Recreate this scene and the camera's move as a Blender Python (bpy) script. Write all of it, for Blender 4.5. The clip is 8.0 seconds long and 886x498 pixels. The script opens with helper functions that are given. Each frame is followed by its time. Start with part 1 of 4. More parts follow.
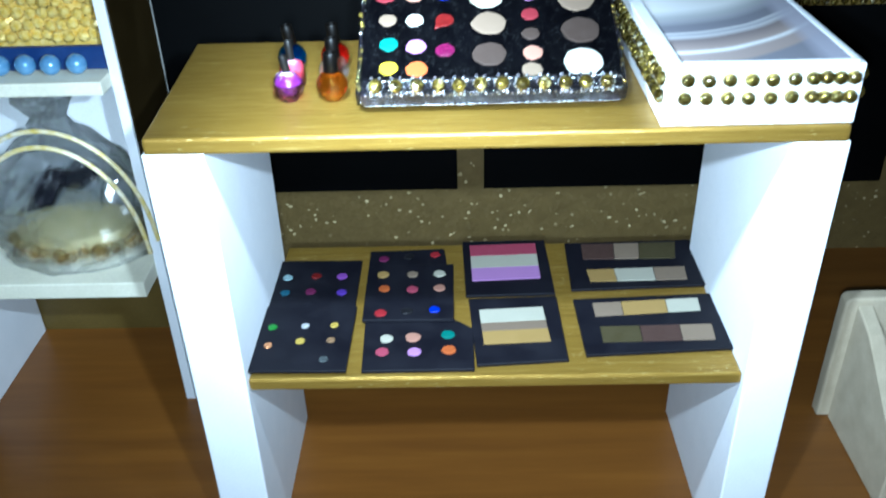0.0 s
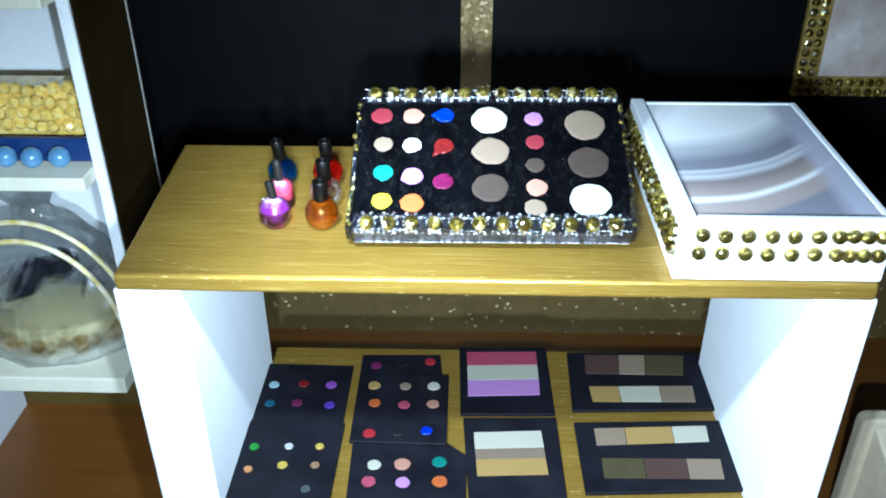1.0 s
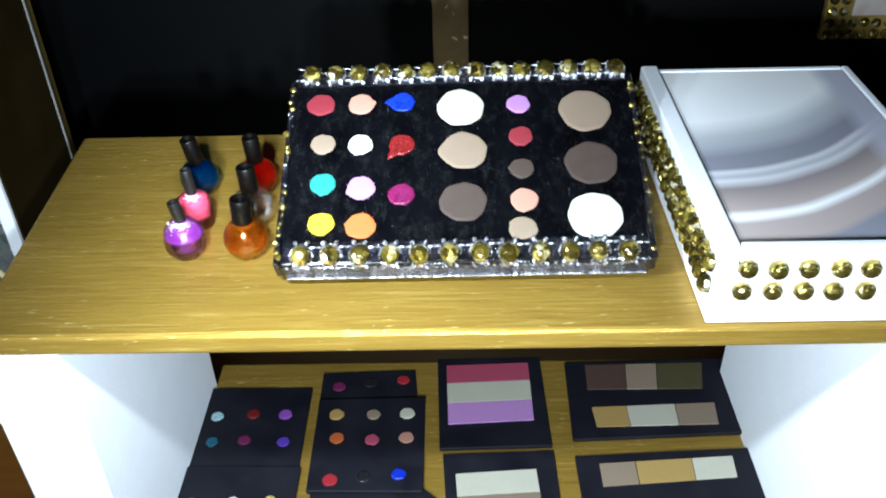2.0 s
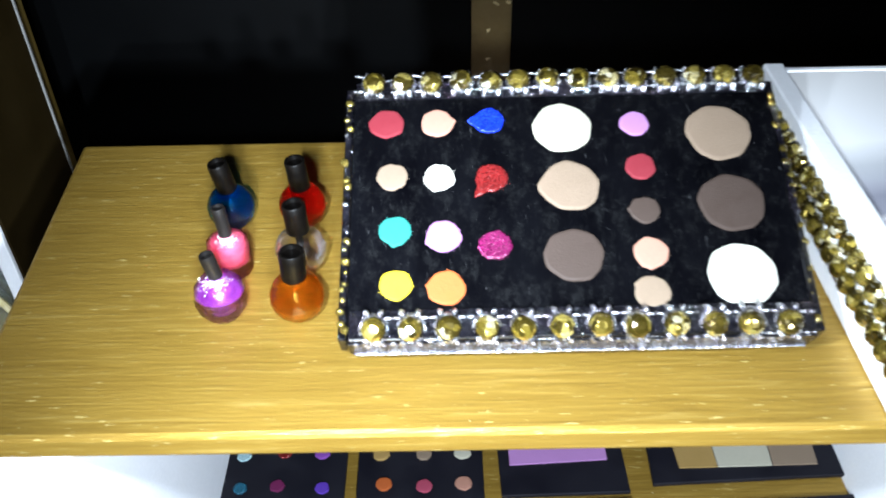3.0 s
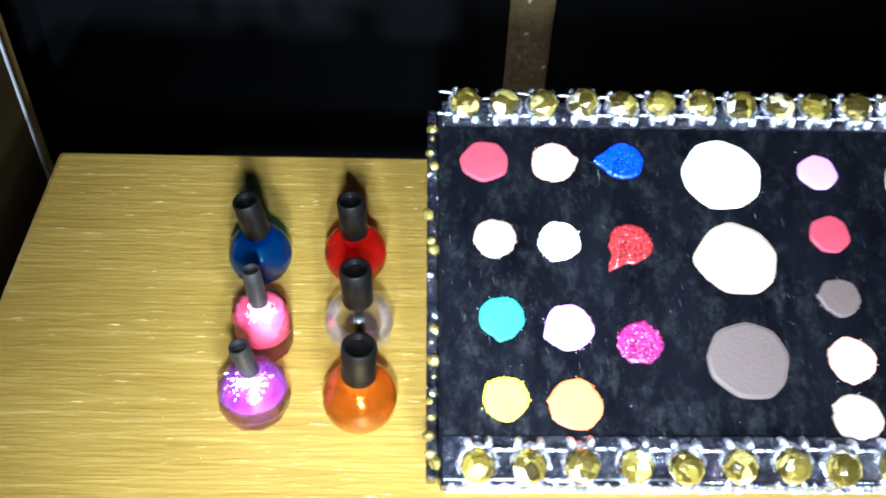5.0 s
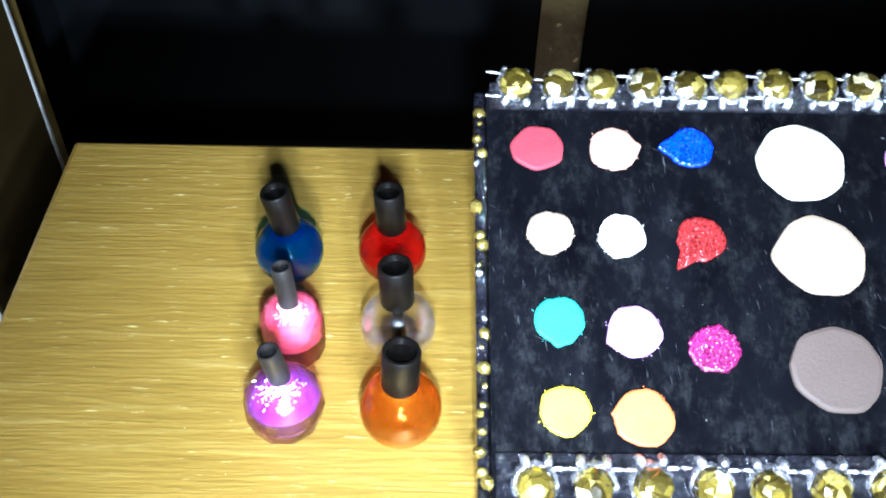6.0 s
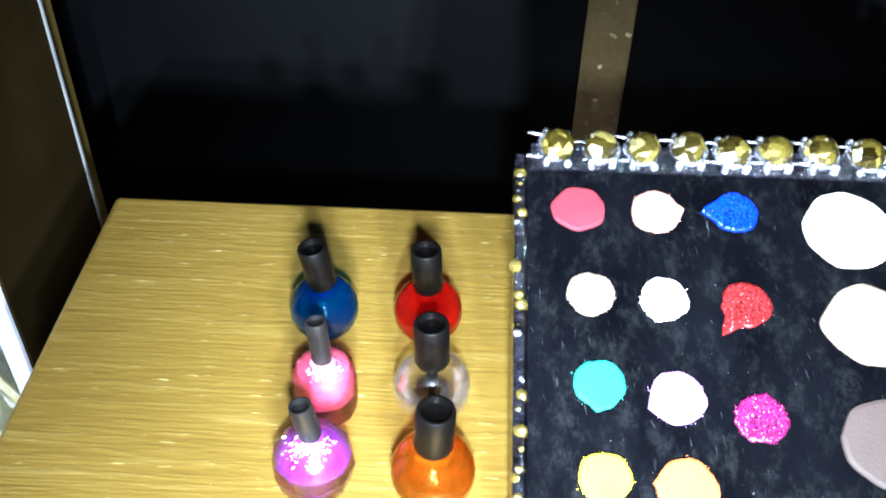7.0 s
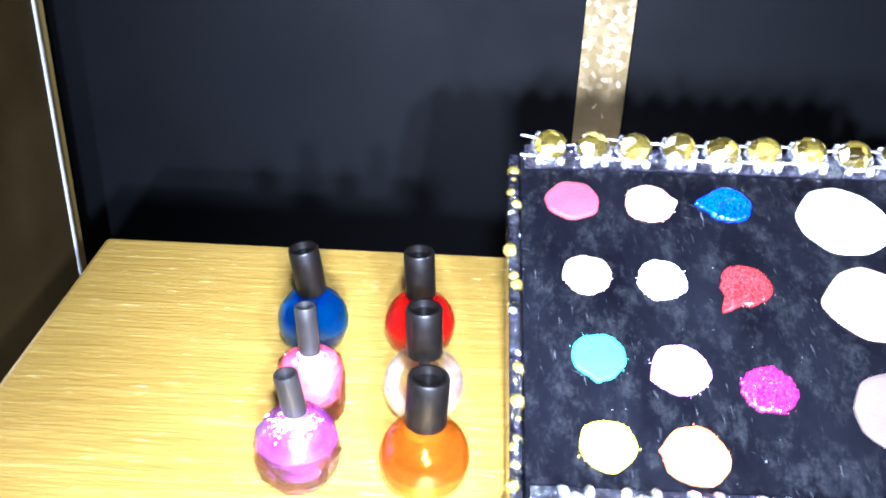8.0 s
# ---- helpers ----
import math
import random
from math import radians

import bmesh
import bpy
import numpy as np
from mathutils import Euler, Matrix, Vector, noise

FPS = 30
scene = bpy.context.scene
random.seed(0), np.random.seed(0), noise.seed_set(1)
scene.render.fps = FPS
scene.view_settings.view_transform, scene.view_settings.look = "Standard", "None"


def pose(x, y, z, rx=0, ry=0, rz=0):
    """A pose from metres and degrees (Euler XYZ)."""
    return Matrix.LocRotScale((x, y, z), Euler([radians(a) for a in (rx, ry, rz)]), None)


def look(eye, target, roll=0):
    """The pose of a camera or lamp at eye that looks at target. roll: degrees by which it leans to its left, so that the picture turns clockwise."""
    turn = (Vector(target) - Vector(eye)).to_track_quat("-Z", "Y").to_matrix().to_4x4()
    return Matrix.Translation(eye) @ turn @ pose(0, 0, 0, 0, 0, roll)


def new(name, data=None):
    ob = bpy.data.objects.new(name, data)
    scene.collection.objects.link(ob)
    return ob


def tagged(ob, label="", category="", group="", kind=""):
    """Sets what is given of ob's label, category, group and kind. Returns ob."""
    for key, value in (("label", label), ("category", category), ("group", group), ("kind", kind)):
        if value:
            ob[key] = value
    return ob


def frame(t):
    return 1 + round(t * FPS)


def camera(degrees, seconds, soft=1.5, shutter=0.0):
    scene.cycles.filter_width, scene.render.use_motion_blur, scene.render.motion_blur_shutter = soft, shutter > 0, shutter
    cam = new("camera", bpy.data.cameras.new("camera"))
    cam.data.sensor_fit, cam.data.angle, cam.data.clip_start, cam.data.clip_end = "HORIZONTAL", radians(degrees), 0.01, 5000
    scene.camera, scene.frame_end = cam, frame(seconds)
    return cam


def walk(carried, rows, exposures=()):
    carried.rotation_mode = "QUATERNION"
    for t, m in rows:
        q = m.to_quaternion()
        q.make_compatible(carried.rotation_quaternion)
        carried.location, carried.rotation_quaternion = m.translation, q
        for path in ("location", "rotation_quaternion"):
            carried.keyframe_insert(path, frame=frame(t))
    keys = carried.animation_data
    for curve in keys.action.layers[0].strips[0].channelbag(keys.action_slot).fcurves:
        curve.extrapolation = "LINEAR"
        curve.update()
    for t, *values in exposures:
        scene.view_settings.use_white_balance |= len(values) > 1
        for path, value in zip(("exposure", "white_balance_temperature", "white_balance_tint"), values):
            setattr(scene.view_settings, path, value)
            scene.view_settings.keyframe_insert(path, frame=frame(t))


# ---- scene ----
cam = camera(54.1, 8.0, soft=1.9, shutter=0.35)
PATH = [
    (0, pose(-0.00980, -0.22413, 0.28100, 58.153, 1.486, 0.463)),
    (0.5, pose(-0.00456, -0.21712, 0.29271, 60.014, 0.999, 0.340)),
    (1, pose(-0.00633, -0.18993, 0.30325, 59.026, 0.220, 1.769)),
    (1.2, pose(-0.00398, -0.17739, 0.30231, 57.498, 0.357, 1.646)),
    (2.3, pose(-0.00130, -0.11829, 0.29150, 53.558, 1.795, 0.237)),
    (2.5, pose(-0.00481, -0.11335, 0.29217, 52.885, 2.287, 1.054)),
    (3, pose(-0.02160, -0.08505, 0.28853, 50.022, 0.940, -0.430)),
    (3.5, pose(-0.02671, -0.06839, 0.28382, 47.765, 0.895, -0.448)),
    (4, pose(-0.03035, -0.05649, 0.28372, 47.488, -1.055, -0.395)),
    (4.5, pose(-0.03263, -0.05122, 0.28022, 47.157, -1.175, -1.257)),
    (4.7, pose(-0.03733, -0.04699, 0.27873, 46.932, -1.872, -1.101)),
    (5.8, pose(-0.04429, -0.03484, 0.26739, 46.439, -1.251, -0.272)),
    (6, pose(-0.04488, -0.03423, 0.26737, 46.759, -1.211, 0.051)),
    (6.5, pose(-0.04486, -0.03177, 0.26569, 47.575, -1.356, 0.818)),
    (7, pose(-0.04582, -0.03463, 0.26477, 51.773, -1.116, 2.543)),
    (7.5, pose(-0.04617, -0.04203, 0.25802, 57.528, -1.995, 2.320)),
    (8, pose(-0.04549, -0.04544, 0.24545, 63.355, -1.949, 2.152)),
]
EXPOSURES = [
    (0.0, -0.19, 5100, 9), (1.2, -0.29, 5250, 11), (2.5, -0.54, 5950, 18), (3.0, -0.20, 5900, 20), (3.7, 0.22, 5300, 22), (6.0, 0.55, 5250, 19), (6.8, 0.64, 5400, 18), (7.5, 1.42, 5150, 26), (8.0, 1.75, 5150, 34),
]
walk(cam, PATH, EXPOSURES)

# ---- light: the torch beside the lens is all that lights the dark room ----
world = bpy.data.worlds.new("world")
world.use_nodes = True
world.node_tree.nodes["Background"].inputs[0].default_value = (0.010, 0.012, 0.016, 1)
world.node_tree.nodes["Background"].inputs[1].default_value = 1.0
scene.world = world


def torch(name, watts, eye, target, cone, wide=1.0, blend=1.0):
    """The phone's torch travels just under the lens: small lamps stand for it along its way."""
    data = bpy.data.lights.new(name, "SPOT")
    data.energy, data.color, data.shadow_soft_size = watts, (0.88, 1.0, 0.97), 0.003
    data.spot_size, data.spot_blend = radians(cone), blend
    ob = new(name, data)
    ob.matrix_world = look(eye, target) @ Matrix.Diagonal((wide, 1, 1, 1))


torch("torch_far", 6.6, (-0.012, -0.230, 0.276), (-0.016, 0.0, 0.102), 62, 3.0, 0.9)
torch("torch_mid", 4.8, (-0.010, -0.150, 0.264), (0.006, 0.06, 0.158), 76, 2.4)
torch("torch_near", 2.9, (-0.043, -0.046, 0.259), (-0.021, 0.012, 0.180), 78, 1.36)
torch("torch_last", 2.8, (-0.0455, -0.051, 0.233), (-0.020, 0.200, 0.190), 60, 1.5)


# ---- materials ----
def nodes_of(name):
    m = bpy.data.materials.new(name)
    m.use_nodes = True
    t = m.node_tree
    return m, t, t.nodes["Principled BSDF"]


def coords(t, scale=(1, 1, 1)):
    c = t.nodes.new("ShaderNodeTexCoord")
    mp = t.nodes.new("ShaderNodeMapping")
    mp.inputs["Scale"].default_value = scale
    t.links.new(c.outputs["Object"], mp.inputs["Vector"])
    return mp.outputs["Vector"]


def noise_of(t, vec, scale, detail=4.0, rough=0.55):
    n = t.nodes.new("ShaderNodeTexNoise")
    n.inputs["Scale"].default_value = scale
    n.inputs["Detail"].default_value = detail
    n.inputs["Roughness"].default_value = rough
    t.links.new(vec, n.inputs["Vector"])
    return n.outputs["Fac"]


def ramp_of(t, fac, stops):
    r = t.nodes.new("ShaderNodeValToRGB")
    e = r.color_ramp.elements
    while len(e) < len(stops):
        e.new(0.5)
    for el, (p, c) in zip(e, stops):
        el.position, el.color = p, (*c, 1) if len(c) == 3 else c
    t.links.new(fac, r.inputs[0])
    return r.outputs[0]


def mix_of(t, fac, a, b, blend="MIX"):
    m = t.nodes.new("ShaderNodeMix")
    m.data_type, m.blend_type = "RGBA", blend
    for sock, v in ((m.inputs[0], fac), (m.inputs[6], a), (m.inputs[7], b)):
        if isinstance(v, (int, float)):
            sock.default_value = v
        elif isinstance(v, tuple):
            sock.default_value = (*v, 1)
        else:
            t.links.new(v, sock)
    return m.outputs[2]


def range_of(t, fac, lo, hi, a=0.3, b=0.7):
    m = t.nodes.new("ShaderNodeMapRange")
    for i, v in zip((1, 2, 3, 4), (a, b, lo, hi)):
        m.inputs[i].default_value = v
    t.links.new(fac, m.inputs[0])
    return m.outputs[0]


def bump_of(t, bsdf, height, strength, distance):
    b = t.nodes.new("ShaderNodeBump")
    b.inputs["Strength"].default_value = strength
    b.inputs["Distance"].default_value = distance
    t.links.new(height, b.inputs["Height"])
    t.links.new(b.outputs[0], bsdf.inputs["Normal"])


def surface(name, c0, c1, rough=(0.4, 0.6), metal=0.0, fine=900.0, coarse=60.0, bump=0.15, depth=0.0002, coat=0.0, vary=0.0, spec=0.5):
    """Two scales of variation between two tones, with fine relief."""
    m, t, b = nodes_of(name)
    v = coords(t)
    f, c = noise_of(t, v, fine), noise_of(t, v, coarse, 3.0)
    col = mix_of(t, range_of(t, c, 0.0, 1.0), c0, c1)
    col = mix_of(t, range_of(t, f, 0.0, 0.35), col, tuple(0.75 * q for q in c0))
    if vary:
        o = t.nodes.new("ShaderNodeObjectInfo")
        col = mix_of(t, range_of(t, o.outputs["Random"], 0.0, vary, 0.0, 1.0), col, tuple(0.35 * q for q in c0))
    t.links.new(col, b.inputs["Base Color"])
    t.links.new(range_of(t, c, *rough), b.inputs["Roughness"])
    b.inputs["Metallic"].default_value = metal
    b.inputs["Coat Weight"].default_value = coat
    b.inputs["Coat Roughness"].default_value = 0.12
    b.inputs["Specular IOR Level"].default_value = spec
    if bump:
        bump_of(t, b, f, bump, depth)
    return m


def glitter(name, base, flake, size=1400.0, spread=0.9, metal=0.8, rough=0.3, dense=0.2):
    """Flakes that each face their own way."""
    m, t, b = nodes_of(name)
    v = coords(t)
    vo = t.nodes.new("ShaderNodeTexVoronoi")
    vo.inputs["Scale"].default_value = size
    t.links.new(v, vo.inputs["Vector"])
    g = t.nodes.new("ShaderNodeNewGeometry")
    sub = t.nodes.new("ShaderNodeVectorMath")
    sub.operation = "SUBTRACT"
    sub.inputs[1].default_value = (0.5, 0.5, 0.5)
    t.links.new(vo.outputs["Color"], sub.inputs[0])
    sc = t.nodes.new("ShaderNodeVectorMath")
    sc.operation = "SCALE"
    sc.inputs["Scale"].default_value = spread
    t.links.new(sub.outputs[0], sc.inputs[0])
    ad = t.nodes.new("ShaderNodeVectorMath")
    t.links.new(g.outputs["Normal"], ad.inputs[0])
    t.links.new(sc.outputs[0], ad.inputs[1])
    no = t.nodes.new("ShaderNodeVectorMath")
    no.operation = "NORMALIZE"
    t.links.new(ad.outputs[0], no.inputs[0])
    t.links.new(no.outputs[0], b.inputs["Normal"])
    sep = t.nodes.new("ShaderNodeSeparateColor")
    t.links.new(vo.outputs["Color"], sep.inputs[0])
    col = mix_of(t, range_of(t, sep.outputs[0], 0.0, 1.0, dense, 0.97 if dense < 0.9 else 0.998), base, flake)
    col = mix_of(t, range_of(t, noise_of(t, v, 90.0), 0.0, 0.5), col, tuple(0.6 * q for q in base))
    t.links.new(col, b.inputs["Base Color"])
    b.inputs["Metallic"].default_value = metal
    b.inputs["Roughness"].default_value = rough
    return m


def rhinestone(name, size):
    """Foil-backed yellow glass: the facets' dark and bright flashes are painted cell by cell, and every stone differs.
    """
    m, t, b = nodes_of(name)
    o = t.nodes.new("ShaderNodeObjectInfo")
    shift = t.nodes.new("ShaderNodeVectorMath")
    t.links.new(coords(t), shift.inputs[0])
    t.links.new(o.outputs["Random"], shift.inputs[1])
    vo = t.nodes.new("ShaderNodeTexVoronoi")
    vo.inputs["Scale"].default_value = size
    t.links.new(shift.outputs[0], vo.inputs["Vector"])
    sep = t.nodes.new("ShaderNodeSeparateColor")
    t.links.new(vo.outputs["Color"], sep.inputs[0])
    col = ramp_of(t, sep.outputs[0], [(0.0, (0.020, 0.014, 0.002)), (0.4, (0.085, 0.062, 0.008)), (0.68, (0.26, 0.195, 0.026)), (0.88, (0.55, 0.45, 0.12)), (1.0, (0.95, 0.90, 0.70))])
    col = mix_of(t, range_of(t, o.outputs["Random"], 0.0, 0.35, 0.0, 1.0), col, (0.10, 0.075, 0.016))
    g = t.nodes.new("ShaderNodeNewGeometry")
    tip = t.nodes.new("ShaderNodeVectorMath")
    tip.operation = "MULTIPLY_ADD"
    tip.inputs[1].default_value = (0.34, 0.34, 0.34)
    mid = t.nodes.new("ShaderNodeVectorMath")
    mid.operation = "SUBTRACT"
    mid.inputs[1].default_value = (0.5, 0.5, 0.5)
    t.links.new(vo.outputs["Color"], mid.inputs[0])
    t.links.new(mid.outputs[0], tip.inputs[0])
    t.links.new(g.outputs["Normal"], tip.inputs[2])
    no = t.nodes.new("ShaderNodeVectorMath")
    no.operation = "NORMALIZE"
    t.links.new(tip.outputs[0], no.inputs[0])
    t.links.new(no.outputs[0], b.inputs["Normal"])
    t.links.new(col, b.inputs["Base Color"])
    b.inputs["Metallic"].default_value = 0.75
    b.inputs["Roughness"].default_value = 0.16
    b.inputs["Coat Weight"].default_value = 1.0
    b.inputs["Coat Roughness"].default_value = 0.06
    return m


def clear(name, colour, rough=0.05, ior=1.45, transmission=0.9, bump=0.0, scale=300.0, through_light=0.0):
    m, t, b = nodes_of(name)
    v = coords(t)
    n = noise_of(t, v, scale)
    t.links.new(mix_of(t, range_of(t, n, 0.0, 1.0), colour, tuple(0.8 * q for q in colour)), b.inputs["Base Color"])
    t.links.new(range_of(t, n, rough, rough * 2), b.inputs["Roughness"])
    b.inputs["Transmission Weight"].default_value = transmission
    b.inputs["IOR"].default_value = ior
    if bump:
        bump_of(t, b, n, bump, 0.0004)
    if through_light:
        tr = t.nodes.new("ShaderNodeBsdfTransparent")
        tr.inputs[0].default_value = (*[q ** 0.5 for q in colour], 1)
        mx = t.nodes.new("ShaderNodeMixShader")
        mx.inputs[0].default_value = through_light
        t.links.new(b.outputs[0], mx.inputs[1])
        t.links.new(tr.outputs[0], mx.inputs[2])
        t.links.new(mx.outputs[0], t.nodes["Material Output"].inputs["Surface"])
    return m


def gold_wood():
    """Gold-painted board: fine short grain lines along x, brushed sheen, glints painted in as bright dashes and specks.
    """
    m, t, b = nodes_of("gold_painted_wood")
    grain_node = t.nodes.new("ShaderNodeTexNoise")
    for key, value in (("Scale", 1.0), ("Detail", 6.0), ("Roughness", 0.68), ("Distortion", 0.7)):
        grain_node.inputs[key].default_value = value
    t.links.new(coords(t, (46, 1000, 1000)), grain_node.inputs["Vector"])
    grain = grain_node.outputs["Fac"]
    broad = noise_of(t, coords(t, (14, 90, 90)), 1.0, 3.0)
    col = ramp_of(t, grain, [(0.30, (0.200, 0.120, 0.018)), (0.42, (0.275, 0.167, 0.026)), (0.56, (0.325, 0.205, 0.035)), (0.70, (0.45, 0.31, 0.080))])
    col = mix_of(t, range_of(t, broad, 0.0, 0.3), col, (0.185, 0.110, 0.014))
    # Specular glints and sparkles go straight into the base colour here.
    glint = noise_of(t, coords(t, (230, 1700, 1700)), 1.0, 3.0, 0.6)
    patch = range_of(t, noise_of(t, coords(t, (30, 60, 60)), 1.0, 2.0), 0.25, 1.0, 0.40, 0.62)
    dash = mix_of(t, 1.0, range_of(t, glint, 0.0, 0.9, 0.640, 0.72), patch, "MULTIPLY")
    col = mix_of(t, dash, col, (0.85, 0.70, 0.28))
    sparkle = noise_of(t, coords(t, (520, 1100, 1100)), 1.0, 2.0)
    col = mix_of(t, range_of(t, sparkle, 0.0, 1.0, 0.765, 0.80), col, (0.95, 0.88, 0.62))
    t.links.new(col, b.inputs["Base Color"])
    t.links.new(range_of(t, grain, 0.46, 0.28), b.inputs["Roughness"])
    b.inputs["Metallic"].default_value = 0.58
    bump_of(t, b, mix_of(t, 0.45, grain, glint), 0.62, 0.0004)
    return m


def black_film():
    """Clear film over black card: fine scratches, smears of gloss, painted reflection haze and dust."""
    m, t, b = nodes_of("glossy_black_film")
    v = coords(t)
    smear = noise_of(t, coords(t, (1, 0.5, 1)), 110.0, 4.0)
    patch = noise_of(t, v, 55.0, 3.0, 0.6)
    marks = None
    for turn, lo in ((1.50, 0.650), (1.25, 0.672), (0.5, 0.690)):
        mp = t.nodes.new("ShaderNodeMapping")
        mp.inputs["Rotation"].default_value = (0, 0, turn)
        t.links.new(v, mp.inputs["Vector"])
        long = t.nodes.new("ShaderNodeMapping")
        long.inputs["Scale"].default_value = (220, 1700, 220)
        t.links.new(mp.outputs["Vector"], long.inputs["Vector"])
        q = range_of(t, noise_of(t, long.outputs["Vector"], 1.0, 3.0, 0.65), 0.0, 1.0, lo, lo + 0.08)
        marks = q if marks is None else mix_of(t, 1.0, marks, q, "ADD")
    worn = mix_of(t, 1.0, marks, range_of(t, patch, 0.0, 1.0, 0.44, 0.62), "MULTIPLY")
    dust = range_of(t, noise_of(t, v, 700.0, 3.0, 0.7), 0.0, 1.0, 0.705, 0.78)
    dust = mix_of(t, 1.0, dust, range_of(t, smear, 0.0, 1.0, 0.40, 0.60), "MULTIPLY")
    col = mix_of(t, range_of(t, smear, 0.0, 1.0), (0.0004, 0.0004, 0.0007), (0.0015, 0.0016, 0.0022))
    # Pale haze: cloudy reflections on the film, painted as a lighter tone.
    haze = noise_of(t, coords(t, (1, 0.6, 1)), 330.0, 6.0, 0.78)
    col = mix_of(t, range_of(t, haze, 0.0, 0.9, 0.50, 0.74), col, (0.0046, 0.0049, 0.0054))
    col = mix_of(t, worn, col, (0.026, 0.027, 0.029))
    col = mix_of(t, dust, col, (0.16, 0.16, 0.17))
    t.links.new(col, b.inputs["Base Color"])
    t.links.new(range_of(t, haze, 0.10, 0.34), b.inputs["Roughness"])
    b.inputs["Specular IOR Level"].default_value = 0.24
    bump_of(t, b, smear, 0.25, 0.0006)
    return m


def floor_wood():
    m, t, b = nodes_of("brown_wood_floor")
    w = coords(t, (5, 70, 5))
    grain = noise_of(t, w, 1.0, 6.0, 0.65)
    knots = noise_of(t, coords(t, (2, 14, 2)), 1.0, 3.0)
    col = ramp_of(t, grain, [(0.3, (0.135, 0.050, 0.007)), (0.5, (0.185, 0.071, 0.010)), (0.7, (0.240, 0.098, 0.015))])
    col = mix_of(t, range_of(t, knots, 0.0, 0.6), col, (0.10, 0.038, 0.007))
    t.links.new(col, b.inputs["Base Color"])
    t.links.new(range_of(t, grain, 0.42, 0.28), b.inputs["Roughness"])
    bump_of(t, b, grain, 0.12, 0.0003)
    return m


def satin_print():
    """The glossy card in the tray: curved bands of white, grey and dusty rose."""
    m, t, b = nodes_of("satin_print_card")
    c = t.nodes.new("ShaderNodeTexCoord")
    s = t.nodes.new("ShaderNodeSeparateXYZ")
    t.links.new(c.outputs["Generated"], s.inputs[0])

    def maths(op, a, k):
        n = t.nodes.new("ShaderNodeMath")
        n.operation = op
        for i, q in enumerate((a, k)):
            if isinstance(q, (int, float)):
                n.inputs[i].default_value = q
            else:
                t.links.new(q, n.inputs[i])
        return n.outputs[0]

    u, v = s.outputs[0], s.outputs[1]
    bow = maths("MULTIPLY", maths("MULTIPLY", u, u), 0.34)
    warp = maths("MULTIPLY", noise_of(t, c.outputs["Generated"], 1.6, 1.0), 0.05)
    f = maths("SUBTRACT", maths("ADD", v, warp), bow)
    W, G, D, R = (0.90, 0.91, 0.93), (0.40, 0.41, 0.46), (0.24, 0.245, 0.295), (0.40, 0.335, 0.32)
    col = ramp_of(t, f, [(0.0, D), (0.03, R), (0.11, (0.40, 0.34, 0.33)), (0.14, W), (0.17, R), (0.27, (0.25, 0.215, 0.22)), (0.31, (0.6, 0.6, 0.64)), (0.33, G), (0.355, (0.6, 0.6, 0.64)), (0.375, D), (0.44, D), (0.50, G), (0.56, (0.50, 0.52, 0.55)), (0.66, W), (1.0, (0.9, 0.9, 0.9))])
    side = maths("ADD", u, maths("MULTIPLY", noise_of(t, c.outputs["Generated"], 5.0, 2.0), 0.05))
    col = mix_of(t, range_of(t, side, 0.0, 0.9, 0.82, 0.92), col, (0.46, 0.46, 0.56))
    t.links.new(col, b.inputs["Base Color"])
    b.inputs["Roughness"].default_value = 0.22
    return m


WHITE = surface("white_foam_board", (0.80, 0.82, 0.86), (0.74, 0.76, 0.80), (0.5, 0.7), fine=1500, coarse=45, bump=0.08)
GOLD = gold_wood()
FLOOR = floor_wood()
GLITTER = glitter("gold_glitter_paper", (0.19, 0.134, 0.048), (0.95, 0.80, 0.44), 640.0, 0.26, 0.28, 0.40, 0.98)
NAVY = surface("black_card", (0.00011, 0.00028, 0.0005), (0.00026, 0.0006, 0.0010), (0.55, 0.7), fine=1800, coarse=25, bump=0.1, spec=0.09)
FILM = black_film()
CARD = surface("matt_black_card", (0.0024, 0.0024, 0.0052), (0.0042, 0.0042, 0.008), (0.5, 0.7), fine=900, coarse=80, bump=0.1, spec=0.22)
BROWN = surface("brown_board", (0.010, 0.006, 0.001), (0.017, 0.0105, 0.0018), (0.55, 0.75), fine=700, coarse=40, bump=0.1, spec=0.08)
GOLD_BOARD = surface("dark_gold_board", (0.085, 0.055, 0.009), (0.12, 0.080, 0.015), (0.45, 0.6), fine=700, coarse=40, bump=0.1)
CREAM = surface("cream_board", (0.68, 0.66, 0.52), (0.76, 0.74, 0.61), (0.5, 0.7), fine=900, coarse=70, bump=0.12)
EDGE = surface("grey_cut_edge", (0.20, 0.20, 0.19), (0.27, 0.27, 0.25), (0.6, 0.8), fine=900, coarse=120, bump=0.1)
FABRIC = surface("cream_felt", (0.46, 0.39, 0.275), (0.56, 0.485, 0.35), (0.75, 0.95), fine=1600, coarse=120, bump=0.5, depth=0.0004)
GEM = surface("gold_rhinestone", (0.12, 0.086, 0.011), (0.75, 0.57, 0.14), (0.06, 0.22), metal=0.88, fine=1300, coarse=620, bump=0.55, depth=0.0004, coat=0.5, vary=0.5)
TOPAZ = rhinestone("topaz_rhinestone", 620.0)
WRINKLE = surface("crinkled_band", (0.0006, 0.0006, 0.0012), (0.006, 0.006, 0.009), (0.05, 0.12), fine=1500, coarse=900, bump=1.0, depth=0.0012, coat=0.25, spec=0.35)
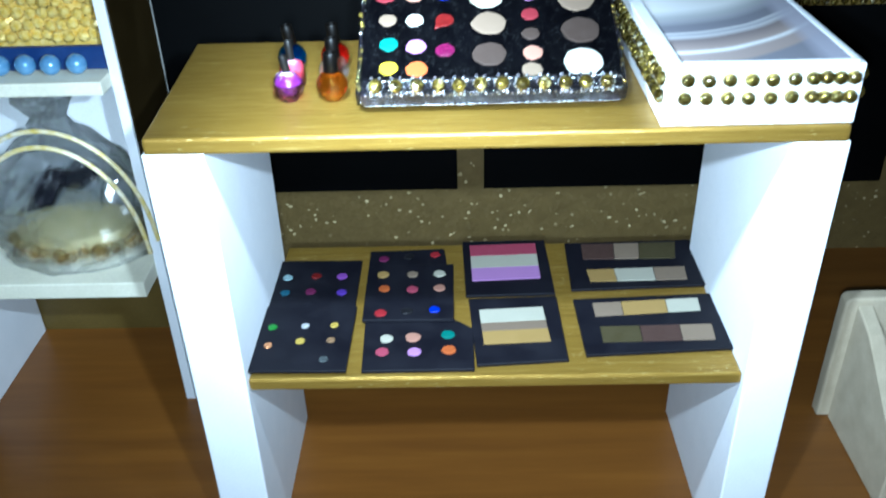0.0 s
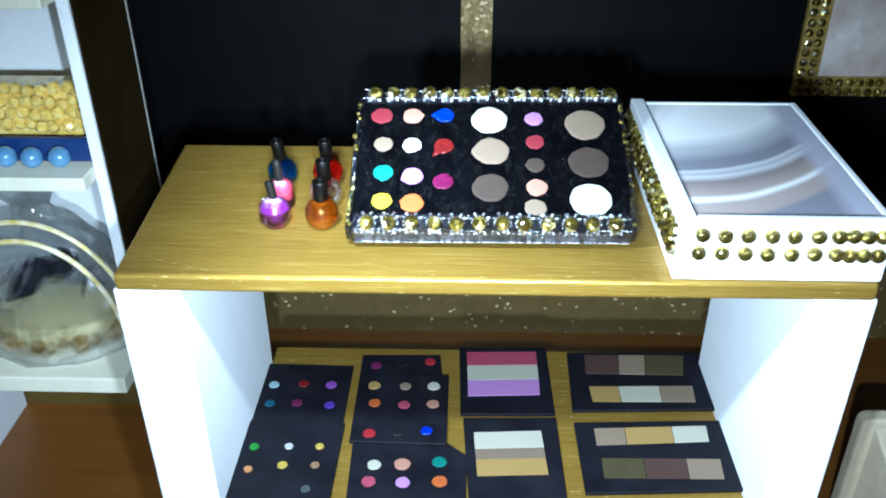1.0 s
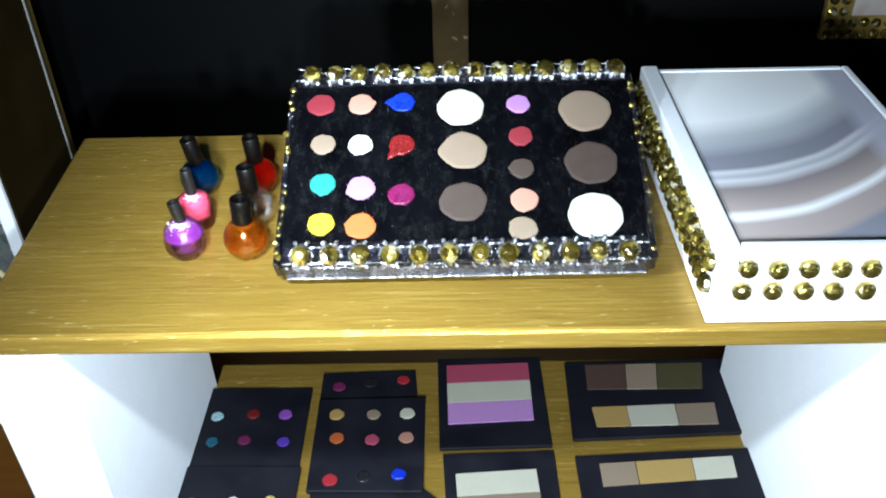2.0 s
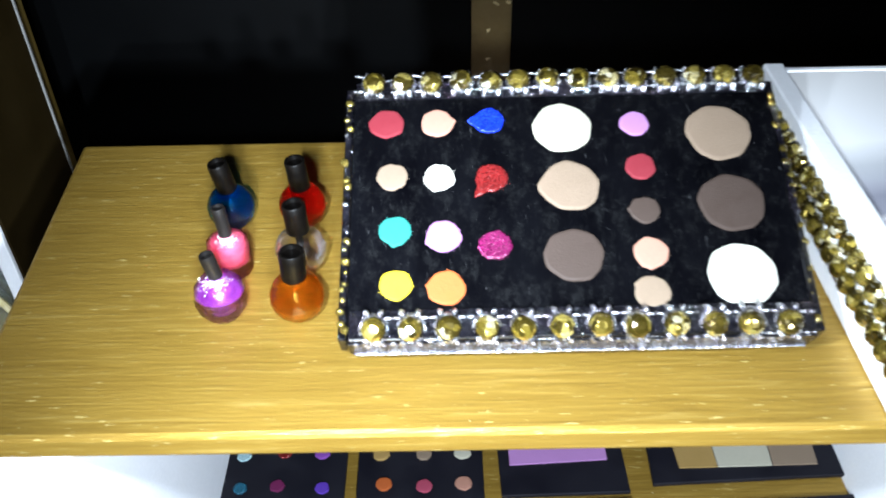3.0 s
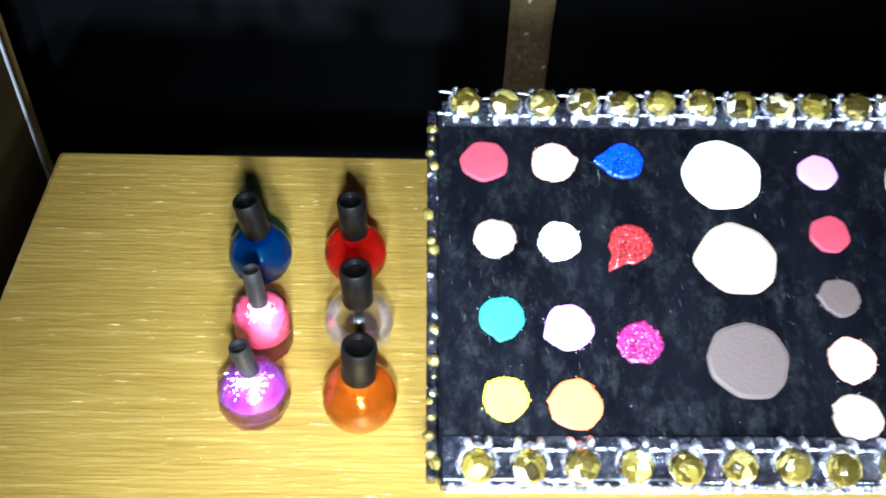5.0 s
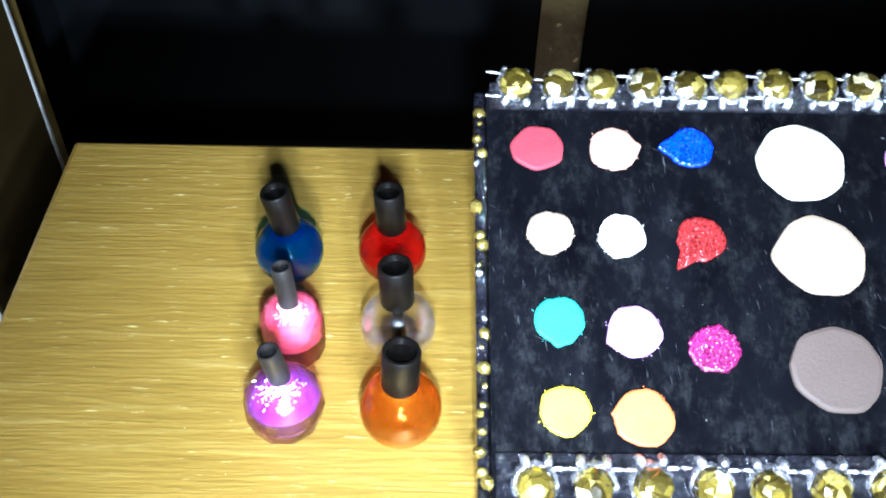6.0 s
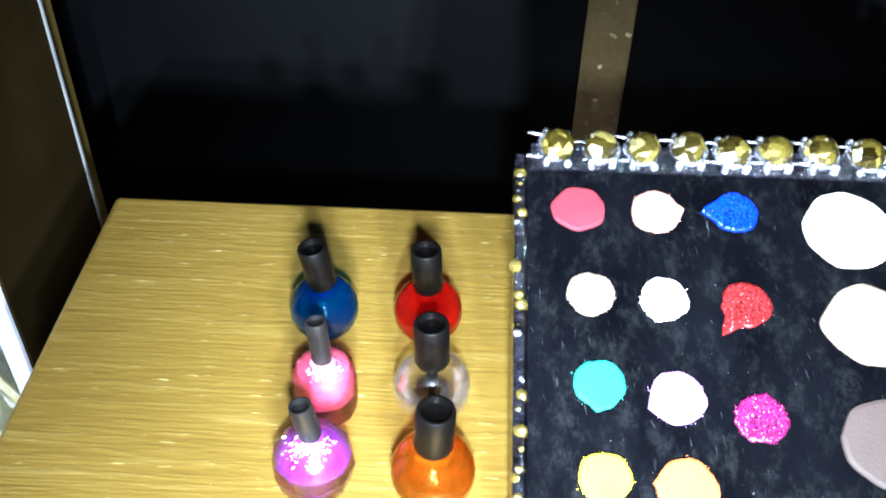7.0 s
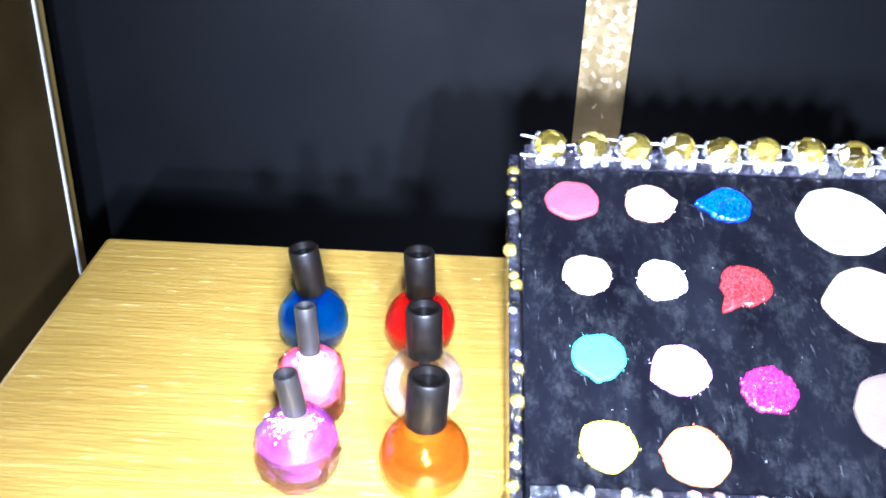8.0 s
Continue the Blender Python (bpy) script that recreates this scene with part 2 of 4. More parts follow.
SILVER = surface("silver_setting", (0.16, 0.16, 0.18), (0.72, 0.72, 0.76), (0.14, 0.36), metal=0.92, fine=1600, coarse=900, bump=0.8, depth=0.0005)
CAP = surface("black_cap", (0.0007, 0.0005, 0.0004), (0.0013, 0.0010, 0.0007), (0.34, 0.46), fine=2500, coarse=300, bump=0.0, spec=0.13)
CAP_GREY = surface("grey_tube_cap", (0.0036, 0.0031, 0.0029), (0.0066, 0.0057, 0.0053), (0.36, 0.5), fine=2500, coarse=300, bump=0.0, spec=0.25)
CELLO = clear("cellophane", (0.93, 0.95, 0.97), 0.10, 1.45, 1.0, 0.8, 160.0, 0.50)
PRINT = satin_print()
MIRROR = surface("rose_panel", (0.30, 0.215, 0.175), (0.60, 0.57, 0.55), (0.15, 0.3), metal=0.1, fine=120, coarse=34, bump=0.0)
ROOM = surface("dim_room_paint", (0.075, 0.075, 0.073), (0.10, 0.10, 0.098), (0.7, 0.9), fine=60, coarse=3, bump=0.1)


def pigment_mat(name, c, shiny=False):
    if shiny:
        return glitter(name, tuple(0.22 * q for q in c), tuple(min(1, 1.5 * q + 0.01) for q in c), 6500.0, 0.65, 0.4, 0.34, 0.1)
    c = tuple(0.235 * q for q in c)
    return surface(name, c, tuple(min(1, 1.06 * q) for q in c), (0.6, 0.85), fine=2600, coarse=260, bump=0.25, depth=0.0002, spec=0.25)


TONES = {
    "rose": (0.48, 0.038, 0.062), "peach": (1.0, 0.50, 0.36), "cream": (1.12, 1.08, 0.86), "lilac": (0.80, 0.38, 0.88), "beige": (0.50, 0.365, 0.255),
    "sand": (0.58, 0.43, 0.30), "white": (1.35, 1.33, 1.18), "taupe": (0.126, 0.083, 0.064), "teal": (0.03, 0.40, 0.335), "yellow": (1.25, 0.95, 0.02),
    "orange": (1.05, 0.24, 0.045), "ochre": (0.85, 0.55, 0.17), "olive": (0.16, 0.13, 0.05), "umber": (0.17, 0.09, 0.07), "violet": (0.50, 0.14, 0.85),
    "indigo": (0.22, 0.08, 0.90), "pink": (0.85, 0.13, 0.24), "crimson": (0.75, 0.03, 0.05), "plum": (0.30, 0.018, 0.15), "orchid": (1.05, 0.52, 1.20),
}
SHINE = {"cobalt": (0.006, 0.036, 0.66), "ruby": (0.21, 0.007, 0.007), "magenta": (0.17, 0.002, 0.066), "sky": (0.45, 0.75, 1.0), "silver": (0.62, 0.64, 0.66), "green": (0.04, 0.30, 0.03), "gilt": (0.65, 0.48, 0.08), "copper": (0.75, 0.30, 0.12), "bronze": (0.36, 0.22, 0.11), "petrol": (0.012, 0.12, 0.20), "steel": (0.10, 0.12, 0.125), "ink": (0.012, 0.012, 0.016)}
PIGMENT = {k: pigment_mat("pigment_" + k, c) for k, c in TONES.items()}
PIGMENT.update({k: pigment_mat("shimmer_" + k, c, True) for k, c in SHINE.items()})


# ---- mesh helpers ----
def mesh_of(name, bm, mat, smooth=False):
    bmesh.ops.recalc_face_normals(bm, faces=bm.faces)
    me = bpy.data.meshes.new(name)
    bm.to_mesh(me)
    bm.free()
    me.materials.append(mat)
    if smooth:
        me.shade_smooth()
        me.set_sharp_from_angle(angle=radians(38))
    return me


def part(name, bm, mat, parent=None, label="", smooth=False, at=None):
    ob = new(name, mesh_of(name, bm, mat, smooth) if isinstance(bm, bmesh.types.BMesh) else bm)
    if parent:
        ob.parent = parent
    if at is not None:
        ob.matrix_basis = at
    return tagged(ob, label)


def thing(name, label, category, group="", at=None):
    ob = new(name)
    ob.empty_display_size = 0.01
    if at is not None:
        ob.matrix_basis = at
    return tagged(ob, label, category, group)


def box(x0, x1, y0, y1, z0, z1, bevel=0.0004):
    bm = bmesh.new()
    made = bmesh.ops.create_cube(bm, size=1.0, matrix=Matrix.LocRotScale(((x0 + x1) / 2, (y0 + y1) / 2, (z0 + z1) / 2), None, (x1 - x0, y1 - y0, z1 - z0)))
    if bevel:
        edges = list({e for v in made["verts"] for e in v.link_edges})
        bmesh.ops.bevel(bm, geom=edges, offset=bevel, segments=2, affect="EDGES", profile=0.5)
    return bm


def prism(points, z0, z1, bevel=0.0, top_scale=1.0):
    """A flat outline raised from z0 to z1."""
    bm = bmesh.new()
    cx, cy = sum(p[0] for p in points) / len(points), sum(p[1] for p in points) / len(points)
    lo = [bm.verts.new((x, y, z0)) for x, y in points]
    hi = [bm.verts.new((cx + (x - cx) * top_scale, cy + (y - cy) * top_scale, z1)) for x, y in points]
    n = len(points)
    bm.faces.new(lo[::-1])
    bm.faces.new(hi)
    for i in range(n):
        bm.faces.new((lo[i], lo[(i + 1) % n], hi[(i + 1) % n], hi[i]))
    if bevel:
        bmesh.ops.bevel(bm, geom=list(bm.edges), offset=bevel, segments=2, affect="EDGES", profile=0.5)
    return bm


def lathe(profile, n=20, bm=None, m=None):
    """A turned form: (radius, height) from the bottom to the top."""
    bm = bm or bmesh.new()
    m = m or Matrix()
    rings = []
    for r, z in profile:
        if r < 1e-6:
            rings.append([bm.verts.new(m @ Vector((0, 0, z)))])
        else:
            rings.append([bm.verts.new(m @ Vector((r * math.cos(math.tau * i / n), r * math.sin(math.tau * i / n), z))) for i in range(n)])
    for a, b in zip(rings, rings[1:]):
        for i in range(n):
            j = (i + 1) % n
            loop = [a[i % len(a)], a[j % len(a)], b[j % len(b)], b[i % len(b)]]
            loop = list(dict.fromkeys(loop))
            if len(loop) > 2:
                bm.faces.new(loop)
    if len(rings[0]) > 1:
        bm.faces.new(rings[0][::-1])
    if len(rings[-1]) > 1:
        bm.faces.new(rings[-1])
    return bm


def ball(r, n=16, rings=9, squash=1.0):
    return lathe([(r * math.sin(math.pi * k / rings), -r * squash * math.cos(math.pi * k / rings)) for k in range(rings + 1)], n)


def tube(points, r):
    """A round cord along a line of points."""
    n = 8
    bm = bmesh.new()
    rings = []
    pts = [Vector(p) for p in points]
    for i, p in enumerate(pts):
        d = (pts[min(i + 1, len(pts) - 1)] - pts[max(i - 1, 0)]).normalized()
        a = d.orthogonal().normalized()
        b = d.cross(a)
        if rings:
            ref = (rings[-1][0].co - pts[i - 1]).normalized()
            a = (ref - d * ref.dot(d)).normalized()
            b = d.cross(a)
        rings.append([bm.verts.new(p + r * (math.cos(math.tau * k / n) * a + math.sin(math.tau * k / n) * b)) for k in range(n)])
    for a, b in zip(rings, rings[1:]):
        for k in range(n):
            bm.faces.new((a[k], a[(k + 1) % n], b[(k + 1) % n], b[k]))
    bm.faces.new(rings[0][::-1])
    bm.faces.new(rings[-1])
    return bm


# ---- rhinestone chain ----
def gem_mesh(r, name, mat=None):
    """A domed stone with staggered facets round a flat table."""
    bm = bmesh.new()
    n = 9
    rings = []
    for k, (q, z) in enumerate(((1.0, -0.10), (1.02, 0.20), (0.90, 0.58), (0.66, 0.86), (0.34, 1.0))):
        off = 0.5 * (k % 2) if k > 1 else 0.0
        rings.append([bm.verts.new((r * q * math.cos(math.tau * (i + off) / n), r * q * math.sin(math.tau * (i + off) / n), r * z)) for i in range(n)])
    for k, (a, b) in enumerate(zip(rings, rings[1:])):
        for i in range(n):
            j = (i + 1) % n
            if k == 0:
                bm.faces.new((a[i], a[j], b[j], b[i]))
            elif k in (1, 3):
                bm.faces.new((a[i], a[j], b[i] if k == 1 else b[j]))
                bm.faces.new((a[j], b[j], b[i]) if k == 1 else (a[i], b[j], b[i]))
            else:
                bm.faces.new((a[i], a[j], b[j]))
                bm.faces.new((a[i], b[j], b[i]))
    bm.faces.new(rings[-1])
    bm.faces.new(rings[0][::-1])
    return mesh_of(name, bm, mat or GEM)


def setting_mesh(pitch, r, name, seed):
    """A ragged silver cup round the stone with prongs and twisted link bars to its neighbour."""
    q = random.Random(seed)
    bm = lathe([(r * 1.20, -0.0006), (r * 1.17, -0.0002), (r * 1.06, 0.0002), (r * 0.98, 0.0002), (r * 0.96, -0.0006)], 16)
    for v in bm.verts:
        out = Vector((v.co.x, v.co.y, 0)).length / r
        if out > 1.03:
            k = 1 + q.uniform(-0.07, 0.05)
            v.co.x, v.co.y, v.co.z = v.co.x * k, v.co.y * k, v.co.z + q.uniform(-0.0001, 0.0003)
    lathe([(0.0, -0.00062), (r * 0.95, -0.00060), (r * 0.95, -0.00050), (0.0, -0.00052)], 10, bm)
    for sx in (-1, 1):
        m = Matrix.Translation((sx * r * 0.58, r * 1.32, -0.0006)) @ pose(0, 0, 0, 18, q.uniform(-12, 12), 0)
        lathe([(0.00046, 0.0), (0.00052, 0.0008), (0.00040, 0.0014), (0.0, 0.0017)], 7, bm, m)
        m = Matrix.Translation((sx * r * 0.70, -r * 1.12, -0.0006)) @ pose(0, 0, 0, -14, q.uniform(-15, 15), 0)
        lathe([(0.00040, 0.0), (0.00044, 0.0007), (0.0, 0.0012)], 6, bm, m)
    for y, w in ((-0.80 * r, 0.00017), (0.80 * r, 0.00020)):
        p0 = Vector((r * 0.80, y + q.uniform(-1, 1) * 0.0001, -0.0002))
        m = Matrix.Translation(p0) @ pose(0, 0, 0, 0, 90 + q.uniform(-4, 4), 0)
        lathe([(w * 0.7, 0.0), (w, 0.0003), (w, pitch - r * 1.60 - 0.0003), (w * 0.7, pitch - r * 1.60)], 7, bm, m)
    return mesh_of(name, bm, SILVER)


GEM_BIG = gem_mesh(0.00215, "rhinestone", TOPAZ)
SET_BIG = [setting_mesh(0.0061, 0.00218, "setting", k) for k in (3, 4, 5)]
SET_BACK = [setting_mesh(0.0054, 0.00210, "setting_back", k) for k in (6, 7, 8)]
GEM_EDGE = gem_mesh(0.00085, "rhinestone_edge")
STUD = mesh_of("silver_stud", ball(0.00058, 7, 5, 0.7), SILVER)
STUD_FINE = mesh_of("fine_stud", ball(0.00052, 6, 4, 0.8), SILVER)
GEM_SMALL = gem_mesh(0.00205, "rhinestone_small")
GEM_SIDE = gem_mesh(0.00200, "rhinestone_side", rhinestone("side_rhinestone", 700.0))
STUD_SIDE = mesh_of("side_stud", ball(0.00085, 7, 5, 0.7), SILVER)
rng = random.Random(11)


def chain(parent, start, step, count, normal, gem, setting=None):
    """Stones in a row from start, each with its setting."""
    n, s = Vector(normal).normalized(), Vector(step)
    x = s.normalized()
    y = n.cross(x).normalized()
    turn = Matrix((x, y, n)).transposed().to_4x4()
    for i in range(count):
        p = Vector(start) + s * i + Vector((rng.uniform(-1, 1), rng.uniform(-1, 1), rng.uniform(-1, 1))) * 0.00018
        wob = pose(0, 0, 0, rng.uniform(-7, 7), rng.uniform(-7, 7), 0)
        m = Matrix.Translation(p) @ turn @ wob
        spin = pose(0, 0, 0, 0, 0, rng.uniform(0, 36))
        if setting:
            cup = part("setting", setting[i % 3], None, parent, at=m)
            part("rhinestone", gem, None, cup, at=spin)
        else:
            part("stud" if gem in (STUD, STUD_FINE, STUD_SIDE) else "rhinestone", gem, None, parent, at=m @ spin)


# ---- the setting ----
FW = 1.4


def wall(name, *b, mat=ROOM):
    return tagged(part(name, box(*b, bevel=0.0), mat), "unseen plain dim wall added to close the room", "wall", kind="structure")


tagged(part("floor", box(-FW, FW, -FW, 0.232, -0.02, 0.0, 0.0), FLOOR), "dark brown wood-grain floor board with a satin sheen", "floor", kind="structure")
back = tagged(part("wall_north", box(-FW, FW, 0.2215, 0.2315, 0.0, 1.6, 0.0), GLITTER), "back wall covered with sparkling gold glitter paper", "wall", kind="structure")
# Unseen walls and ceiling, added to shut out world light and limit bounce.
wall("wall_south", -FW, FW, -FW - 0.02, -FW, -0.02, 1.6)
wall("wall_west", -FW - 0.02, -FW, -FW, 0.232, -0.02, 1.6)
wall("wall_east", FW, FW + 0.02, -FW, 0.232, -0.02, 1.6)
tagged(part("ceiling", box(-FW, FW, -FW, 0.232, 1.6, 1.62, 0.0), ROOM), "unseen plain dim ceiling added to close the room", "ceiling", kind="structure")
for x0, x1 in ((-0.2350, -0.0110), (0.0041, 0.2300)):
    part("panel", box(x0, x1, 0.2195, 0.2213, 0.046, 0.40, 0.0003), NAVY, back, "black card wall panel")

# ---- display table ----
table = thing("display_table", "white side-panelled display table with gold wood-grain top and shelf", "table")
part("tabletop", prism([(-0.1000, 0.0), (0.1000, 0.0), (0.1040, 0.0838), (-0.1048, 0.0838)], 0.1748, 0.18, 0.0009), GOLD, table, "gold-painted wood-grain top")
part("side_panel", box(-0.1012, -0.0832, 0.0006, 0.0805, 0.0, 0.1748, 0.0006), WHITE, table, "white foam-board side panel")
part("side_panel", box(0.0845, 0.1010, 0.0006, 0.0815, 0.0, 0.1748, 0.0006), WHITE, table, "white foam-board side panel")
part("shelf", box(-0.0832, 0.0845, 0.0030, 0.0895, 0.0838, 0.0885, 0.0009), GOLD, table, "gold-painted shelf board")

# ---- large jewelled eyeshadow palette ----
PAL = pose(-0.0386, 0.0127, 0.1874, 24.2, -0.33, 0)
PW, PL, PT = 0.0768, 0.0502, 0.0078
palette = thing("eyeshadow_palette", "glossy black eyeshadow palette edged with gold rhinestones, leaning on a prop", "makeup palette", at=PAL)
part("board", box(0.0003, PW, 0.0, PL, -0.0057, 0.0, 0.0006), FILM, palette, "black board wrapped in clear film")
part("prop", box(0.012, PW - 0.012, PL - 0.012, PL - 0.006, -0.0250, -0.0058, 0.0003), CARD, palette, "black card prop")
part("film_band", box(0.0008, PW - 0.0006, 0.0003, 0.0052, 0.0, 0.0004, 0.0001), WRINKLE, palette, "crinkled clear band")
part("film_band", box(0.0008, PW - 0.0006, PL - 0.0032, PL + 0.0006, 0.0, 0.0003, 0.0001), WRINKLE, palette, "crinkled clear band")
part("foot", box(0.004, PW - 0.004, 0.0045, 0.0120, -PT - 0.0020, -0.0058, 0.0002), CARD, palette, "black card foot")
part("film_band", box(0.0006, PW - 0.0004, -0.0004, 0.0001, -0.0051, -0.0006, 0.0001), WRINKLE, palette, "crinkled clear band")
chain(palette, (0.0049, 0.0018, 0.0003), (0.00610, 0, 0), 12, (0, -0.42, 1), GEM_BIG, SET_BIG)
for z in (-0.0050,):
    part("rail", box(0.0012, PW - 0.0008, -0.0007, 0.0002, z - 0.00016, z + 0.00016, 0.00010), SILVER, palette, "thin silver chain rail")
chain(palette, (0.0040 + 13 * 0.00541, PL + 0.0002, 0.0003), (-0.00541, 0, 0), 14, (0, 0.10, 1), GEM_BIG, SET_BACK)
for sx, x in ((-1, 0.0002), (1, PW - 0.0002)):
    lo, hi = min(x, x + sx * 0.0013), max(x, x + sx * 0.0013)
    part("side_band", box(lo, hi, 0.0004, PL - 0.0004, -0.0056, -0.0004, 0.0003), WRINKLE, palette, "dark crinkled side band")
    for i in range(26):
        y, size = 0.0020 + 0.00180 * i + rng.uniform(-0.0006, 0.0006), rng.uniform(0.5, 1.05)
        at = pose(x + sx * rng.uniform(0.0001, 0.0011), y, -0.0007 + rng.uniform(-0.0005, 0.0002), rng.uniform(-25, 25), sx * rng.uniform(15, 70), rng.uniform(0, 90)) @ Matrix.Scale(size, 4)
        silver = rng.random() < 0.36
        part("stud" if silver else "rhinestone", STUD if silver else GEM_EDGE, None, palette, at=at)
chain(palette, (0.0018, -0.0002, -0.0010), (0.00204, 0, 0), 37, (0, -1, 0.3), STUD_FINE)


def daub(r, seed, tail=None, squash=1.0, height=0.0006, reach=0.42, ragged=0.022, cuts=0):
    """A patch: daubed round with an uneven edge and perhaps a tail, or cut by hand with a few straight snips."""
    q = random.Random(seed)
    if cuts:
        turn = q.uniform(0, math.tau)
        angles = [turn + math.tau * (i + q.uniform(-0.13, 0.13)) / cuts for i in range(cuts)]
        reachs = [1.05 * (1 + q.uniform(-0.035, 0.035)) for _ in angles]
        if tail is not None:
            near = min(range(cuts), key=lambda i: abs((angles[i] - radians(tail) + math.pi) % math.tau - math.pi))
            angles[near], reachs[near] = radians(tail), 1.05 + reach
        corners = [Vector((k * math.cos(a), k * math.sin(a))) for a, k in zip(angles, reachs)]
        line = [corners[i].lerp(corners[(i + 1) % cuts], j / 6) for i in range(cuts) for j in range(6)]
        for _ in range(2):
            line = [(line[i - 1] + line[i] + line[(i + 1) % len(line)]) / 3 for i in range(len(line))]
        pts = [(r * p.x * (1 + q.uniform(-0.006, 0.006)), r * p.y * squash) for p in line]
        n = len(pts)
    else:
        n = 48
        ph = [q.uniform(0, math.tau) for _ in range(4)]
        pts = []
        for i in range(n):
            a = math.tau * i / n
            k = 1 + 0.024 * math.sin(3 * a + ph[0]) + 0.020 * math.sin(5 * a + ph[1]) + 0.012 * math.sin(8 * a + ph[2]) + q.uniform(-ragged, ragged)
            if tail is not None:
                d = abs((a - radians(tail) + math.pi) % math.tau - math.pi)
                k += reach * max(0.0, 1 - d / (0.42 if reach > 0.6 else 0.6 if reach > 0.3 else 0.30)) ** 1.5
            pts.append((r * k * math.cos(a), r * k * math.sin(a) * squash))
    bm = bmesh.new()
    rings = [[bm.verts.new((x * s, y * s, z)) for x, y in pts] for s, z in ((1.0, 0.0), (0.985, height * 0.7), (0.90, height), (0.5, height * 1.05))]
    for a, b in zip(rings, rings[1:]):
        for i in range(n):
            bm.faces.new((a[i], a[(i + 1) % n], b[(i + 1) % n], b[i]))
    bm.faces.new(rings[-1])
    bm.faces.new(rings[0][::-1])
    if not cuts:
        for _ in range(18):
            a, k = q.uniform(0, math.tau), q.uniform(0.98, 1.03) if q.random() < 0.8 else q.uniform(1.03, 1.12)
            size = q.uniform(0.00003, 0.00008)
            at = Matrix.Translation((r * k * math.cos(a), r * k * math.sin(a) * squash, size * 0.4)) @ pose(0, 0, 0, 0, 0, math.degrees(a) + q.uniform(-50, 50))
            lathe([(0.0, -0.00006), (size, 0.0), (0.0, size * 0.8)], 5, bm, at @ Matrix.Diagonal((q.uniform(1.0, 3.0), 1, 1, 1)))
    return bm


SMALL = [
    ("rose", 6.5, 41.6, 3.25, None), ("peach", 15.7, 41.6, 2.95, 10), ("cobalt", 25.1, 41.9, 2.75, 178),
    ("beige", 7.6, 30.5, 2.75, None), ("white", 15.9, 30.2, 2.75, 250), ("ruby", 25.1, 29.9, 2.85, 232),
    ("teal", 8.2, 19.8, 2.85, 265), ("lilac", 16.5, 18.6, 3.05, 200), ("magenta", 25.2, 16.7, 2.85, None),
    ("yellow", 8.4, 9.7, 2.80, None), ("orange", 16.8, 9.0, 3.20, 172),
]
LARGE = [
    ("cream", 38.2, 40.1, 5.25, None), ("lilac", 51.3, 40.6, 2.75, None), ("beige", 66.1, 38.4, 5.90, None),
    ("beige", 38.8, 28.0, 5.05, 180), ("rose", 51.4, 31.5, 2.75, None), ("taupe", 51.2, 22.8, 2.65, 176), ("taupe", 66.3, 24.0, 5.70, None),
    ("taupe", 38.4, 14.6, 5.10, None), ("peach", 51.3, 14.7, 2.95, 265), ("sand", 50.7, 7.5, 3.00, 150), ("white", 65.9, 10.5, 5.80, None),
]
for i, (tone, x, y, r, tail) in enumerate(SMALL + LARGE):
    bm = daub(r / 1000, 40 + i, tail, 0.97, 0.0004, {"cobalt": 0.45, "ruby": 0.80}.get(tone, 0.16), 0.06 if tone == "magenta" else 0.017, 9 if r > 4 else 7 if tone in ("rose", "lilac") and tail is None else 0)
    part("pigment", bm, PIGMENT[tone], palette, tone + " pigment patch", at=pose(x / 1000, y / 1000, 0.0))

# ---- nail polish bottles ----
FROST_GLARE = surface("frosted_glare", (0.30, 0.20, 0.27), (0.95, 0.88, 0.94), (0.10, 0.3), metal=0.25, fine=1800, coarse=800, bump=0.9, depth=0.0006, coat=0.8)
PINK_POLISH = surface("pink_polish", (0.60, 0.085, 0.17), (0.82, 0.24, 0.34), (0.12, 0.3), fine=1200, coarse=420, bump=0.35, depth=0.0003, coat=1.0)
PURPLE_POLISH = surface("purple_polish", (0.11, 0.014, 0.145), (0.22, 0.048, 0.31), (0.12, 0.3), fine=1200, coarse=420, bump=0.35, depth=0.0003, coat=1.0)


def thin_glass(name):
    """A clear blown wall: seen through, with gloss that grows towards the rim."""
    m, t, b = nodes_of(name)
    t.nodes.remove(b)
    tr, gl = t.nodes.new("ShaderNodeBsdfTransparent"), t.nodes.new("ShaderNodeBsdfGlossy")
    tr.inputs[0].default_value = (0.93, 0.93, 0.91, 1)
    gl.inputs["Color"].default_value = (0.95, 0.95, 0.97, 1)
    gl.inputs["Roughness"].default_value = 0.22
    fr, mx = t.nodes.new("ShaderNodeLayerWeight"), t.nodes.new("ShaderNodeMixShader")
    fr.inputs[0].default_value = 0.42
    t.links.new(range_of(t, fr.outputs["Facing"], 0.05, 0.75, 0.1, 0.95), mx.inputs[0])
    t.links.new(tr.outputs[0], mx.inputs[1])
    t.links.new(gl.outputs[0], mx.inputs[2])
    t.links.new(mx.outputs[0], t.nodes["Material Output"].inputs["Surface"])
    return m


